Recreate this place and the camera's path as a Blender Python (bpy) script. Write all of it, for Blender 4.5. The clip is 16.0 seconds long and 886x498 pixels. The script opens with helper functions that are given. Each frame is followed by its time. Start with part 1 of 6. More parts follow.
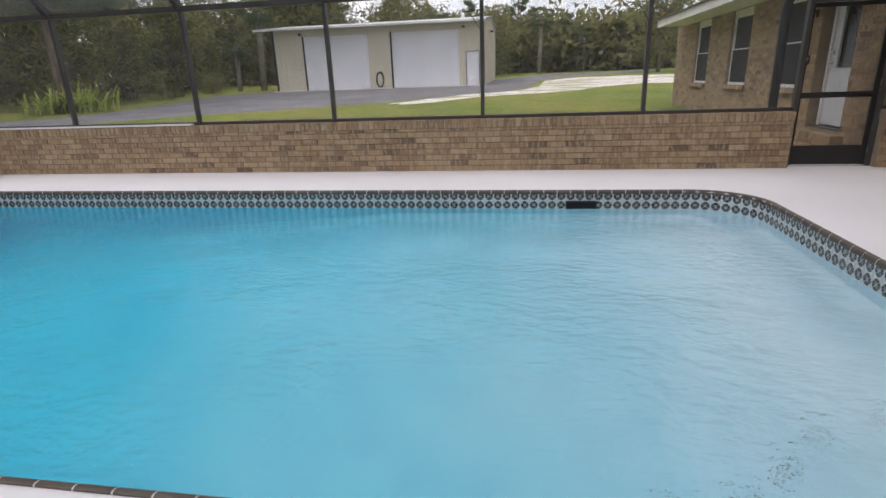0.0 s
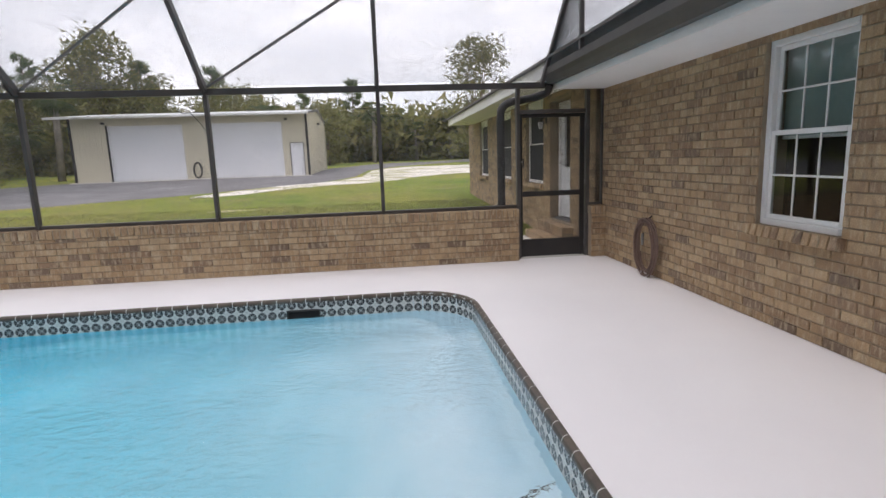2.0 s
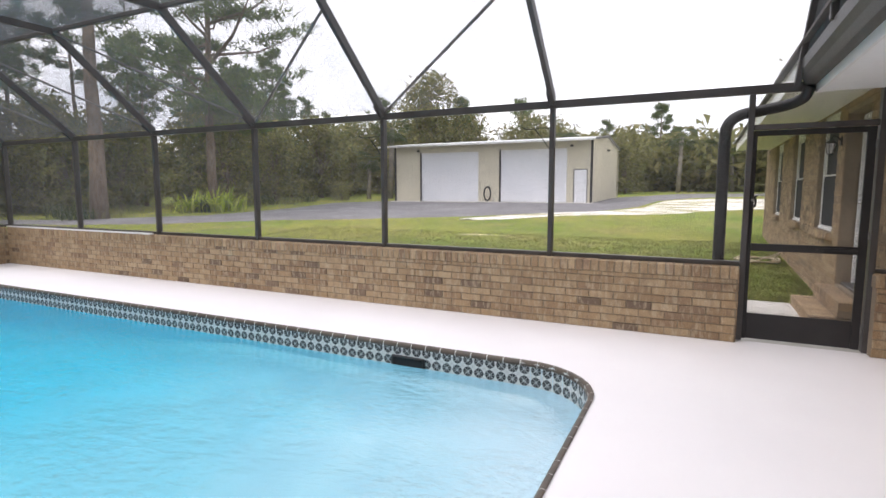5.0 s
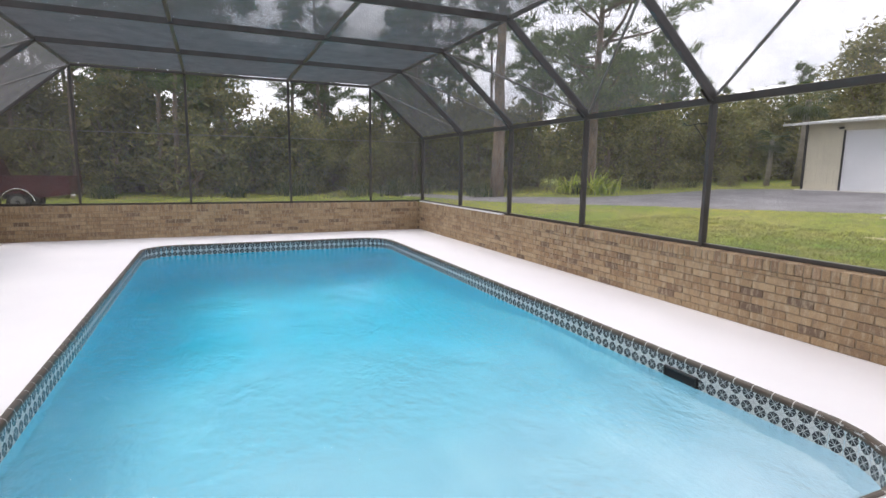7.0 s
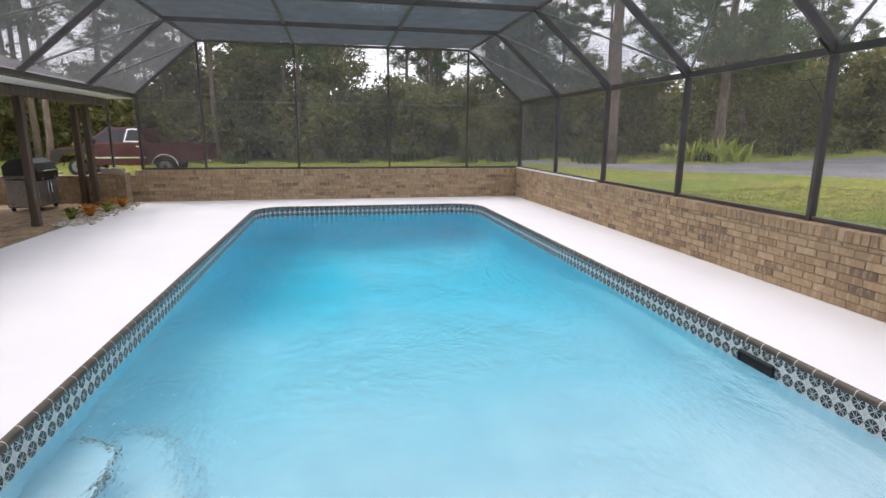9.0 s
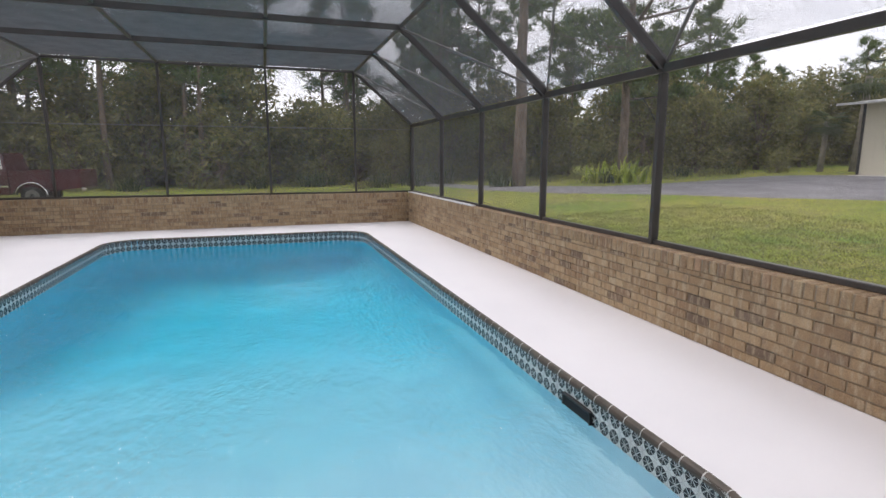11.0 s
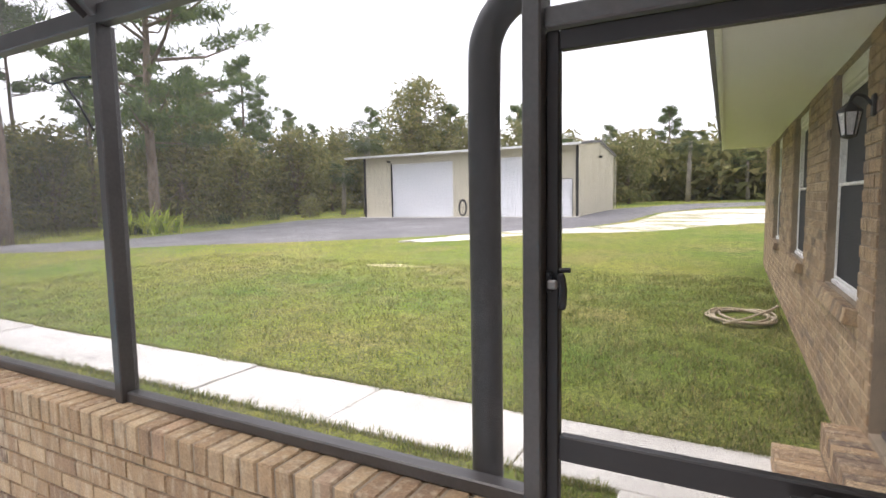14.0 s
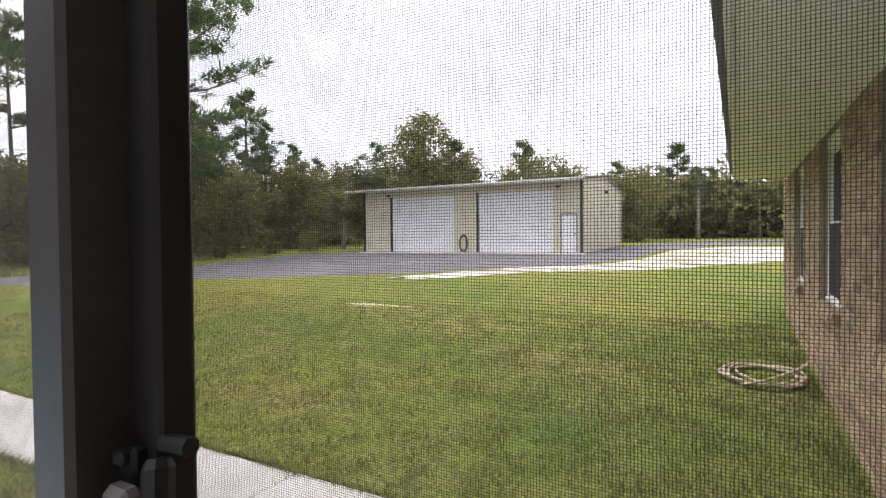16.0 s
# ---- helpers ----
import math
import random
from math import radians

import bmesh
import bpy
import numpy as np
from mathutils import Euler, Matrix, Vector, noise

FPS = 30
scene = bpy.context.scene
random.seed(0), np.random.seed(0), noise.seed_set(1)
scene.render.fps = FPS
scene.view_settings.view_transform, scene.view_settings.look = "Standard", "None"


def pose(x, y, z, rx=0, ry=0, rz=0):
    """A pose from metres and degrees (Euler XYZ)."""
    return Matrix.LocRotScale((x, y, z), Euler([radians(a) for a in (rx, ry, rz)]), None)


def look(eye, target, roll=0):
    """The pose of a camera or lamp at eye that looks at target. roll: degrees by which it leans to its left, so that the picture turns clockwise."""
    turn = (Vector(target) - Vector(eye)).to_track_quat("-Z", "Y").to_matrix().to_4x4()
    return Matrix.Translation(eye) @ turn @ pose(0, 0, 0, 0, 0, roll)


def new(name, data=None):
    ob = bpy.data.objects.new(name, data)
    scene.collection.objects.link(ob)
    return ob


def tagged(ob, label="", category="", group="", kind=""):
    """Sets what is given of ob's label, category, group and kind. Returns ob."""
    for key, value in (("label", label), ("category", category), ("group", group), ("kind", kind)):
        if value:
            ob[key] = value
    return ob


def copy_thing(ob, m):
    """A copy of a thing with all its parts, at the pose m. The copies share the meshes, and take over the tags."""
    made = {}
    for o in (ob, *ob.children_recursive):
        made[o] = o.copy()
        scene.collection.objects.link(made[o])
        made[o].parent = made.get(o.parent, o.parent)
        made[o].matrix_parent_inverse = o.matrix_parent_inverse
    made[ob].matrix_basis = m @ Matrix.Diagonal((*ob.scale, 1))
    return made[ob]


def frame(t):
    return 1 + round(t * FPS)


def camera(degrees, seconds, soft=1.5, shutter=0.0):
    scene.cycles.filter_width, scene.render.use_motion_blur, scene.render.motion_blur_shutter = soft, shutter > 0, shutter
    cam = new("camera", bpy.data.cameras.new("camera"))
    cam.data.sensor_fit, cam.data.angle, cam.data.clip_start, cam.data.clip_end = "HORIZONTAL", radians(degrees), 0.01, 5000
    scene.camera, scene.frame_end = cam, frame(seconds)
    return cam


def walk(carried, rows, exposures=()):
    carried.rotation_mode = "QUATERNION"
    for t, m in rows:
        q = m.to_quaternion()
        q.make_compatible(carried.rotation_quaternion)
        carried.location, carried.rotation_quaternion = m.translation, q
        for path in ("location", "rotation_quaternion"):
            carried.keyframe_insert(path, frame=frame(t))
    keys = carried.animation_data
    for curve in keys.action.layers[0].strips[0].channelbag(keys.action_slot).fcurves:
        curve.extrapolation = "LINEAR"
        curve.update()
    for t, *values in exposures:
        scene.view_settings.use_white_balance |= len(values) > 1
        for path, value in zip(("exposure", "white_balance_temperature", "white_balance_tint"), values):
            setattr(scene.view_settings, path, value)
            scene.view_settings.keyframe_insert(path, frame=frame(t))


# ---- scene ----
cam = camera(79.9, 16.0)
PATH = [  # seconds, eye, a point ahead, roll
    (0, (-0.005, -0.067, 1.303), (-0.319, 1.808, 0.684), -2.1),
    (0.5, (0.348, 0.038, 1.307), (0.087, 1.915, 0.666), -1.9),
    (1, (0.703, 0.177, 1.336), (0.667, 2.07, 0.692), -2.2),
    (1.5, (1.085, 0.288, 1.435), (1.223, 2.217, 0.925), -2.2),
    (2, (1.509, 0.412, 1.442), (1.726, 2.372, 1.105), -2.0),
    (2.5, (1.866, 0.601, 1.432), (2.206, 2.553, 1.154), -1.8),
    (3, (2.165, 0.867, 1.445), (2.569, 2.81, 1.196), -1.6),
    (3.5, (2.474, 1.121, 1.435), (2.828, 3.074, 1.188), -1.5),
    (4, (2.658, 1.353, 1.459), (2.641, 3.339, 1.222), -0.9),
    (4.5, (2.822, 1.621, 1.442), (2.352, 3.551, 1.215), -0.6),
    (5, (3.016, 1.845, 1.445), (2.145, 3.632, 1.226), -0.0),
    (5.2, (3.096, 1.91, 1.451), (2.072, 3.613, 1.221), 0.4),
    (7.3, (3.819, 2.5, 1.57), (1.947, 3.125, 1.247), 0.7),
    (7.5, (3.869, 2.527, 1.571), (1.971, 3.05, 1.219), 0.7),
    (8, (3.918, 2.593, 1.556), (2.01, 3.035, 1.154), 0.7),
    (10.5, (3.649, 3.765, 1.555), (1.719, 4.097, 1.148), -0.0),
    (11, (3.551, 4.082, 1.537), (1.681, 4.708, 1.204), 0.0),
    (11.5, (3.507, 4.446, 1.563), (1.771, 5.401, 1.292), -0.2),
    (12, (3.574, 4.808, 1.575), (1.977, 5.992, 1.355), -0.5),
    (12.5, (3.632, 5.166, 1.574), (2.196, 6.543, 1.375), -0.5),
    (13, (3.681, 5.578, 1.584), (2.477, 7.164, 1.397), -0.8),
    (13.5, (3.763, 5.943, 1.566), (2.784, 7.677, 1.377), -1.1),
    (14, (3.838, 6.306, 1.574), (2.9, 8.064, 1.399), -1.0),
    (14.5, (3.821, 6.563, 1.573), (2.926, 8.344, 1.4), -0.8),
    (15, (3.835, 6.94, 1.573), (3.021, 8.76, 1.425), -0.8),
    (15.5, (3.831, 7.245, 1.574), (3.004, 9.064, 1.482), -0.9),
    (16, (3.813, 7.431, 1.535), (2.842, 9.18, 1.495), -0.5),
]
EXPOSURES = [(t, e, 6500.0, 17.0) for t, e in ((0.0, 0.10), (1.5, 0.12), (2.5, 0.55), (4.0, 0.9), (5.0, 0.72), (7.5, 0.65), (8.0, 0.65), (10.5, 0.5), (11.0, 0.38), (11.5, 0.38), (12.0, 0.62), (13.0, 1.02), (13.5, 1.1), (14.5, 1.25), (15.0, 1.5), (15.5, 1.05), (16.0, 0.7))]
walk(cam, [(t, look(eye, ahead, roll)) for t, eye, ahead, roll in PATH], EXPOSURES)

# ---------------------------------------------------------------- daylight
SUN_UP, SUN_ROUND = 60.0, 228.0
world = bpy.data.worlds.new("overcast_day")
scene.world = world
world.use_nodes = True
wt = world.node_tree
wt.nodes.clear()


def node(tree, kind, **values):
    n = tree.nodes.new(kind)
    for key, value in values.items():
        n.inputs[key.replace("_", " ")].default_value = value
    return n


w_sky = node(wt, "ShaderNodeTexSky")
w_sky.sky_type, w_sky.sun_disc = "NISHITA", False
w_sky.sun_elevation, w_sky.sun_rotation = radians(SUN_UP), radians(SUN_ROUND)
w_sky.dust_density = 3.0
w_coord = node(wt, "ShaderNodeTexCoord")
w_map = node(wt, "ShaderNodeMapping")
w_map.inputs["Scale"].default_value = (1.0, 1.0, 2.6)
w_noise = node(wt, "ShaderNodeTexNoise", Scale=2.3, Detail=6.0, Roughness=0.55)
w_ramp = node(wt, "ShaderNodeValToRGB")
w_ramp.color_ramp.elements[0].position, w_ramp.color_ramp.elements[0].color = 0.30, (5.6, 5.95, 6.5, 1)
w_ramp.color_ramp.elements[1].position, w_ramp.color_ramp.elements[1].color = 0.68, (10.5, 10.6, 10.7, 1)
w_mix = wt.nodes.new("ShaderNodeMix")
w_mix.data_type = "RGBA"
w_mix.inputs["Factor"].default_value = 0.86
w_bg = node(wt, "ShaderNodeBackground", Strength=0.15)
w_out = node(wt, "ShaderNodeOutputWorld")
wt.links.new(w_coord.outputs["Generated"], w_map.inputs["Vector"])
wt.links.new(w_map.outputs["Vector"], w_noise.inputs["Vector"])
wt.links.new(w_noise.outputs["Fac"], w_ramp.inputs["Fac"])
wt.links.new(w_sky.outputs["Color"], w_mix.inputs["A"])
wt.links.new(w_ramp.outputs["Color"], w_mix.inputs["B"])
wt.links.new(w_mix.outputs["Result"], w_bg.inputs["Color"])
wt.links.new(w_bg.outputs["Background"], w_out.inputs["Surface"])

sun = new("sun", bpy.data.lights.new("sun", "SUN"))
sun.data.energy, sun.data.angle, sun.data.color = 1.3, radians(25), (1.0, 0.96, 0.9)
sun_from = Vector((math.sin(radians(SUN_ROUND)) * math.cos(radians(SUN_UP)), math.cos(radians(SUN_ROUND)) * math.cos(radians(SUN_UP)), math.sin(radians(SUN_UP))))
sun.matrix_world = look(sun_from * 60, (0, 0, 0))

# ---------------------------------------------------------------- materials


def math_node(t, op, a, b=None):
    n = t.nodes.new("ShaderNodeMath")
    n.operation = op
    for i, v in enumerate((a, b)):
        if v is None:
            continue
        if isinstance(v, (int, float)):
            n.inputs[i].default_value = v
        else:
            t.links.new(v, n.inputs[i])
    return n.outputs[0]


def mix_col(t, fac, a, b, blend="MIX"):
    n = t.nodes.new("ShaderNodeMix")
    n.data_type, n.blend_type = "RGBA", blend
    for key, v in (("Factor", fac), ("A", a), ("B", b)):
        if isinstance(v, (int, float)):
            n.inputs[key].default_value = v
        elif isinstance(v, tuple):
            n.inputs[key].default_value = (*v, 1)
        else:
            t.links.new(v, n.inputs[key])
    return n.outputs["Result"]


def ramp(t, fac, stops, steps=False):
    n = t.nodes.new("ShaderNodeValToRGB")
    if steps:
        n.color_ramp.interpolation = "CONSTANT"
    e = n.color_ramp.elements
    while len(e) < len(stops):
        e.new(0.5)
    for k, (p, c) in enumerate(stops):
        e[k].position = p
        e[k].color = (*c, 1) if isinstance(c, tuple) else (c, c, c, 1)
    t.links.new(fac, n.inputs["Fac"])
    return n.outputs["Color"]


def noise_tex(t, vec, scale, detail=4.0, rough=0.55):
    n = node(t, "ShaderNodeTexNoise", Scale=scale, Detail=detail, Roughness=rough)
    t.links.new(vec, n.inputs["Vector"])
    return n.outputs["Fac"]


def place(t, scale=(1, 1, 1), own=False):
    m = node(t, "ShaderNodeMapping")
    m.inputs["Scale"].default_value = scale
    if own:
        t.links.new(t.nodes.new("ShaderNodeTexCoord").outputs["Object"], m.inputs["Vector"])
    else:
        t.links.new(t.nodes.new("ShaderNodeNewGeometry").outputs["Position"], m.inputs["Vector"])
    return m.outputs["Vector"]


def start(name, rough=0.6, metal=0.0, spec=0.5):
    m = bpy.data.materials.new(name)
    m.use_nodes = True
    t = m.node_tree
    b = t.nodes["Principled BSDF"]
    b.inputs["Roughness"].default_value, b.inputs["Metallic"].default_value = rough, metal
    b.inputs["Specular IOR Level"].default_value = spec
    return m, t, b


def relief(t, b, height, strength=0.2, distance=0.01):
    n = node(t, "ShaderNodeBump", Strength=strength, Distance=distance)
    t.links.new(height, n.inputs["Height"])
    t.links.new(n.outputs["Normal"], b.inputs["Normal"])


def surf(name, c1, c2, rough=0.6, metal=0.0, scale=1.5, fine=45.0, bump=0.15, dist=0.004, stretch=(1, 1, 1), own=False, spec=0.5, speck=0.12):
    """A surface with broad patches between two colours, a fine grain and a little relief."""
    m, t, b = start(name, rough, metal, spec)
    v = place(t, stretch, own)
    broad, grain = noise_tex(t, v, scale, 5.0), noise_tex(t, v, fine, 3.0)
    col = mix_col(t, ramp(t, broad, [(0.33, 0.0), (0.67, 1.0)]), c1, c2)
    col = mix_col(t, speck, col, ramp(t, grain, [(0.3, 0.15), (0.7, 1.0)]), "OVERLAY")
    t.links.new(col, b.inputs["Base Color"])
    t.links.new(math_node(t, "MULTIPLY_ADD", grain, 0.25), b.inputs["Roughness"])
    t.nodes[-1].inputs[2].default_value = max(0.03, rough - 0.12)
    relief(t, b, grain, bump, dist)
    return m


def brick_mat(name, island, plain=False):
    m, t, b = start(name, 0.85, 0, 0.3)
    tail = [(0.93, (0.40, 0.27, 0.17)), (0.97, (0.34, 0.24, 0.16))] if plain else [(0.935, (0.170, 0.120, 0.084)), (0.97, (0.215, 0.152, 0.106))]
    pick = t.nodes.new("ShaderNodeNewGeometry").outputs["Random Per Island"] if island else t.nodes.new("ShaderNodeObjectInfo").outputs["Random"]
    tone = ramp(t, pick, [(0.0, (0.350, 0.245, 0.144)), (0.16, (0.408, 0.295, 0.178)), (0.34, (0.317, 0.216, 0.126)), (0.5, (0.379, 0.264, 0.154)), (0.66, (0.288, 0.195, 0.118)),
                          (0.78, (0.437, 0.321, 0.196)), (0.87, (0.259, 0.176, 0.112)), *tail], True)
    v = place(t)
    blot, grain = noise_tex(t, place(t, (1.6, 1.6, 0.7)), 9.0, 5.0, 0.65), noise_tex(t, v, 90.0, 4.0, 0.65)
    col = mix_col(t, ramp(t, blot, [(0.48, 0.0), (0.68, 0.6)]), tone, (0.185, 0.135, 0.10))
    col = mix_col(t, ramp(t, noise_tex(t, place(t, (1.8, 1.8, 0.5)), 17.0, 3.0), [(0.49, 0.0), (0.67, 0.62)]), col, (0.49, 0.40, 0.28))
    col = mix_col(t, 0.3, col, ramp(t, grain, [(0.25, 0.1), (0.75, 1.0)]), "OVERLAY")
    t.links.new(col, b.inputs["Base Color"])
    relief(t, b, grain, 0.6, 0.006)
    return m


def tile_mat(name):
    """White glazed tile with a black four-petal star and a thin grey cross."""
    m, t, b = start(name, 0.18)
    uv = t.nodes.new("ShaderNodeTexCoord").outputs["UV"]
    s = t.nodes.new("ShaderNodeSeparateXYZ")
    t.links.new(uv, s.inputs[0])
    du = math_node(t, "ABSOLUTE", math_node(t, "SUBTRACT", s.outputs[0], 0.5))
    dv = math_node(t, "ABSOLUTE", math_node(t, "SUBTRACT", s.outputs[1], 0.5))
    big, small = math_node(t, "MAXIMUM", du, dv), math_node(t, "MINIMUM", du, dv)
    star = math_node(t, "LESS_THAN", math_node(t, "ADD", big, math_node(t, "MULTIPLY", small, 0.48)), 0.50)
    diag = math_node(t, "LESS_THAN", math_node(t, "ABSOLUTE", math_node(t, "SUBTRACT", du, dv)), 0.042)
    cross = math_node(t, "LESS_THAN", small, 0.02)
    ring = math_node(t, "LESS_THAN", math_node(t, "ABSOLUTE", math_node(t, "SUBTRACT", math_node(t, "ADD", du, dv), 0.5)), 0.035)
    grain = noise_tex(t, place(t), 14.0)
    white = mix_col(t, grain, (0.60, 0.60, 0.58), (0.74, 0.73, 0.71))
    col = mix_col(t, star, white, (0.02, 0.021, 0.025))
    col = mix_col(t, ring, col, (0.06, 0.06, 0.065))
    col = mix_col(t, diag, col, (0.50, 0.50, 0.49))
    col = mix_col(t, cross, col, (0.40, 0.40, 0.39))
    t.links.new(col, b.inputs["Base Color"])
    return m


def water_mat():
    m, t, b = start("pool_water", 0.02)
    b.inputs["Base Color"].default_value = (0.92, 0.99, 1.0, 1)
    b.inputs["Transmission Weight"].default_value = 1.0
    b.inputs["IOR"].default_value = 1.33
    v = place(t)
    swell = noise_tex(t, place(t, (1.0, 1.3, 1.0)), 1.3, 2.0, 0.5)
    ripple = noise_tex(t, place(t, (0.85, 1.3, 1.0)), 12.0, 3.0, 0.55)
    patch = ramp(t, noise_tex(t, v, 0.5, 2.0), [(0.40, 0.3), (0.58, 1.0)])
    h = math_node(t, "ADD", math_node(t, "MULTIPLY", swell, 0.7), math_node(t, "MULTIPLY", math_node(t, "MULTIPLY", ripple, patch), 0.6))
    relief(t, b, h, 1.0, 0.06)
    return m


def plaster_mat():
    """Pool plaster, pale in the shallow end; the deep water's blue absorption is painted into it."""
    m, t, b = start("pool_plaster_depth_tint", 0.7)
    v = place(t)
    s = t.nodes.new("ShaderNodeSeparateXYZ")
    t.links.new(v, s.inputs[0])
    along = math_node(t, "ADD", s.outputs[0], math_node(t, "MULTIPLY", noise_tex(t, v, 0.7, 3.0), 1.6))
    n = t.nodes.new("ShaderNodeMapRange")
    t.links.new(along, n.inputs["Value"])
    n.inputs["From Min"].default_value, n.inputs["From Max"].default_value = -6.5, 3.0
    # blue of light lost in deep water, put into the plaster colour along x
    col = ramp(t, n.outputs["Result"], [(0.0, (0.006, 0.62, 0.82)), (0.4, (0.028, 0.575, 0.77)), (0.72, (0.20, 0.595, 0.74)), (1.0, (0.56, 0.69, 0.76))])
    cloud = noise_tex(t, v, 3.0, 4.0)
    col = mix_col(t, 0.12, col, ramp(t, cloud, [(0.3, 0.2), (0.7, 1.0)]), "OVERLAY")
    t.links.new(col, b.inputs["Base Color"])
    return m


def lawn_mat():
    m, t, b = start("lawn_ground", 0.95, 0, 0.1)
    v = place(t)
    patch, mid, fine = noise_tex(t, v, 0.16, 5.0, 0.6), noise_tex(t, v, 1.4, 5.0, 0.65), noise_tex(t, v, 24.0, 5.0, 0.75)
    dry, clump = noise_tex(t, v, 0.42, 4.0, 0.6), noise_tex(t, v, 6.0, 4.0, 0.7)
    col = mix_col(t, ramp(t, patch, [(0.38, 0.0), (0.60, 1.0)]), (0.165, 0.262, 0.045), (0.355, 0.355, 0.075))
    col = mix_col(t, ramp(t, dry, [(0.50, 0.0), (0.66, 0.65)]), col, (0.40, 0.315, 0.13))
    col = mix_col(t, ramp(t, mid, [(0.5, 0.0), (0.72, 0.6)]), col, (0.44, 0.37, 0.17))
    col = mix_col(t, ramp(t, clump, [(0.36, 0.55), (0.52, 0.0)]), col, (0.11, 0.13, 0.04))
    col = mix_col(t, ramp(t, fine, [(0.40, 0.75), (0.56, 0.0)]), col, (0.10, 0.125, 0.035))
    t.links.new(col, b.inputs["Base Color"])
    relief(t, b, fine, 0.9, 0.05)
    return m


def sand_mat():
    """Bare sand, broken by thin grass, stones and wheel marks."""
    m, t, b = start("pale_sand", 0.95, 0, 0.1)
    v = place(t)
    broad, mid, fine = noise_tex(t, place(t, (0.6, 1.4, 1.0)), 0.55, 6.0, 0.7), noise_tex(t, v, 2.4, 5.0, 0.7), noise_tex(t, v, 14.0, 4.0, 0.7)
    col = mix_col(t, mid, (0.58, 0.53, 0.45), (0.80, 0.77, 0.72))
    col = mix_col(t, ramp(t, broad, [(0.49, 0.0), (0.57, 0.85)]), col, (0.27, 0.27, 0.10))
    col = mix_col(t, ramp(t, mid, [(0.56, 0.0), (0.68, 0.65)]), col, (0.36, 0.32, 0.22))
    col = mix_col(t, 0.4, col, ramp(t, fine, [(0.3, 0.15), (0.7, 1.0)]), "OVERLAY")
    t.links.new(col, b.inputs["Base Color"])
    relief(t, b, fine, 0.7, 0.04)
    return m


def leaf_mat(name, c1, c2, c3):
    m, t, b = start(name, 0.6, 0, 0.25)
    r = t.nodes.new("ShaderNodeNewGeometry").outputs["Random Per Island"]
    o = t.nodes.new("ShaderNodeObjectInfo").outputs["Random"]
    col = ramp(t, r, [(0.0, c1), (0.5, c2), (1.0, c3)])
    col = mix_col(t, math_node(t, "MULTIPLY", o, 0.3), col, tuple(x * 0.55 for x in c1))
    t.links.new(col, b.inputs["Base Color"])
    glow = t.nodes.new("ShaderNodeBsdfTranslucent")
    t.links.new(col, glow.inputs["Color"])
    both = t.nodes.new("ShaderNodeMixShader")
    both.inputs["Fac"].default_value = 0.45
    t.links.new(b.outputs["BSDF"], both.inputs[1])
    t.links.new(glow.outputs["BSDF"], both.inputs[2])
    t.links.new(both.outputs["Shader"], t.nodes["Material Output"].inputs["Surface"])
    return m


BRICK, BRICKS = brick_mat("buff_brick", False), brick_mat("buff_brick_joined", True)
CAPBRICK = brick_mat("cap_brick_clay", False, True)
MORTAR = surf("mortar", (0.24, 0.19, 0.135), (0.35, 0.285, 0.205), 0.95, scale=3, fine=120, bump=0.4)
DECK = surf("white_deck_paint", (0.85, 0.835, 0.85), (0.90, 0.885, 0.895), 0.55, scale=0.5, fine=160, bump=0.22, dist=0.003, speck=0.05)
TILE, WATER, PLASTER = tile_mat("star_tile"), water_mat(), plaster_mat()
GROUT = surf("pale_grout", (0.55, 0.54, 0.51), (0.66, 0.65, 0.62), 0.9)
COPING = surf("brown_coping_tile", (0.060, 0.046, 0.034), (0.105, 0.080, 0.058), 0.38, scale=9, fine=60)
STEPTILE = surf("step_edge_tile", (0.03, 0.035, 0.04), (0.12, 0.10, 0.09), 0.4, scale=30, fine=90)
BRONZE = surf("bronze_aluminium", (0.066, 0.061, 0.060), (0.092, 0.086, 0.083), 0.42, 0.1, scale=2.5, fine=70, bump=0.05)
DOORBLACK = surf("black_door_paint", (0.016, 0.015, 0.016), (0.024, 0.022, 0.022), 0.5, 0.0, scale=2.5, fine=70, bump=0.05)
BRACE = surf("grey_aluminium", (0.16, 0.155, 0.15), (0.24, 0.235, 0.23), 0.45, 0.3, scale=3, fine=70, bump=0.05)
DOORTHREAD = surf("black_screen_thread", (0.03, 0.03, 0.031), (0.045, 0.045, 0.047), 0.7, scale=3, fine=30, bump=0.0)
THREAD = surf("charcoal_screen_thread", (0.14, 0.14, 0.145), (0.18, 0.18, 0.185), 0.8, scale=3, fine=30, bump=0.0)
WHITE = surf("white_trim_paint", (0.74, 0.74, 0.73), (0.80, 0.80, 0.79), 0.45, scale=2, fine=60, bump=0.06)
SOFFIT = surf("white_soffit", (0.84, 0.84, 0.84), (0.88, 0.88, 0.88), 0.7, scale=1.2, fine=30, bump=0.08)
LAWN = lawn_mat()
ASPHALT = surf("grey_gravel_drive", (0.135, 0.13, 0.135), (0.20, 0.195, 0.20), 0.95, scale=0.6, fine=18, bump=0.6, dist=0.02, speck=0.3)
SPARSE = surf("sparse_dry_grass", (0.36, 0.36, 0.13), (0.52, 0.46, 0.26), 0.95, scale=1.2, fine=14, bump=0.4, dist=0.02, speck=0.3)
SAND = sand_mat()
CONCRETE = surf("weathered_concrete", (0.50, 0.48, 0.44), (0.64, 0.62, 0.58), 0.9, scale=1.3, fine=60, bump=0.35, speck=0.2)
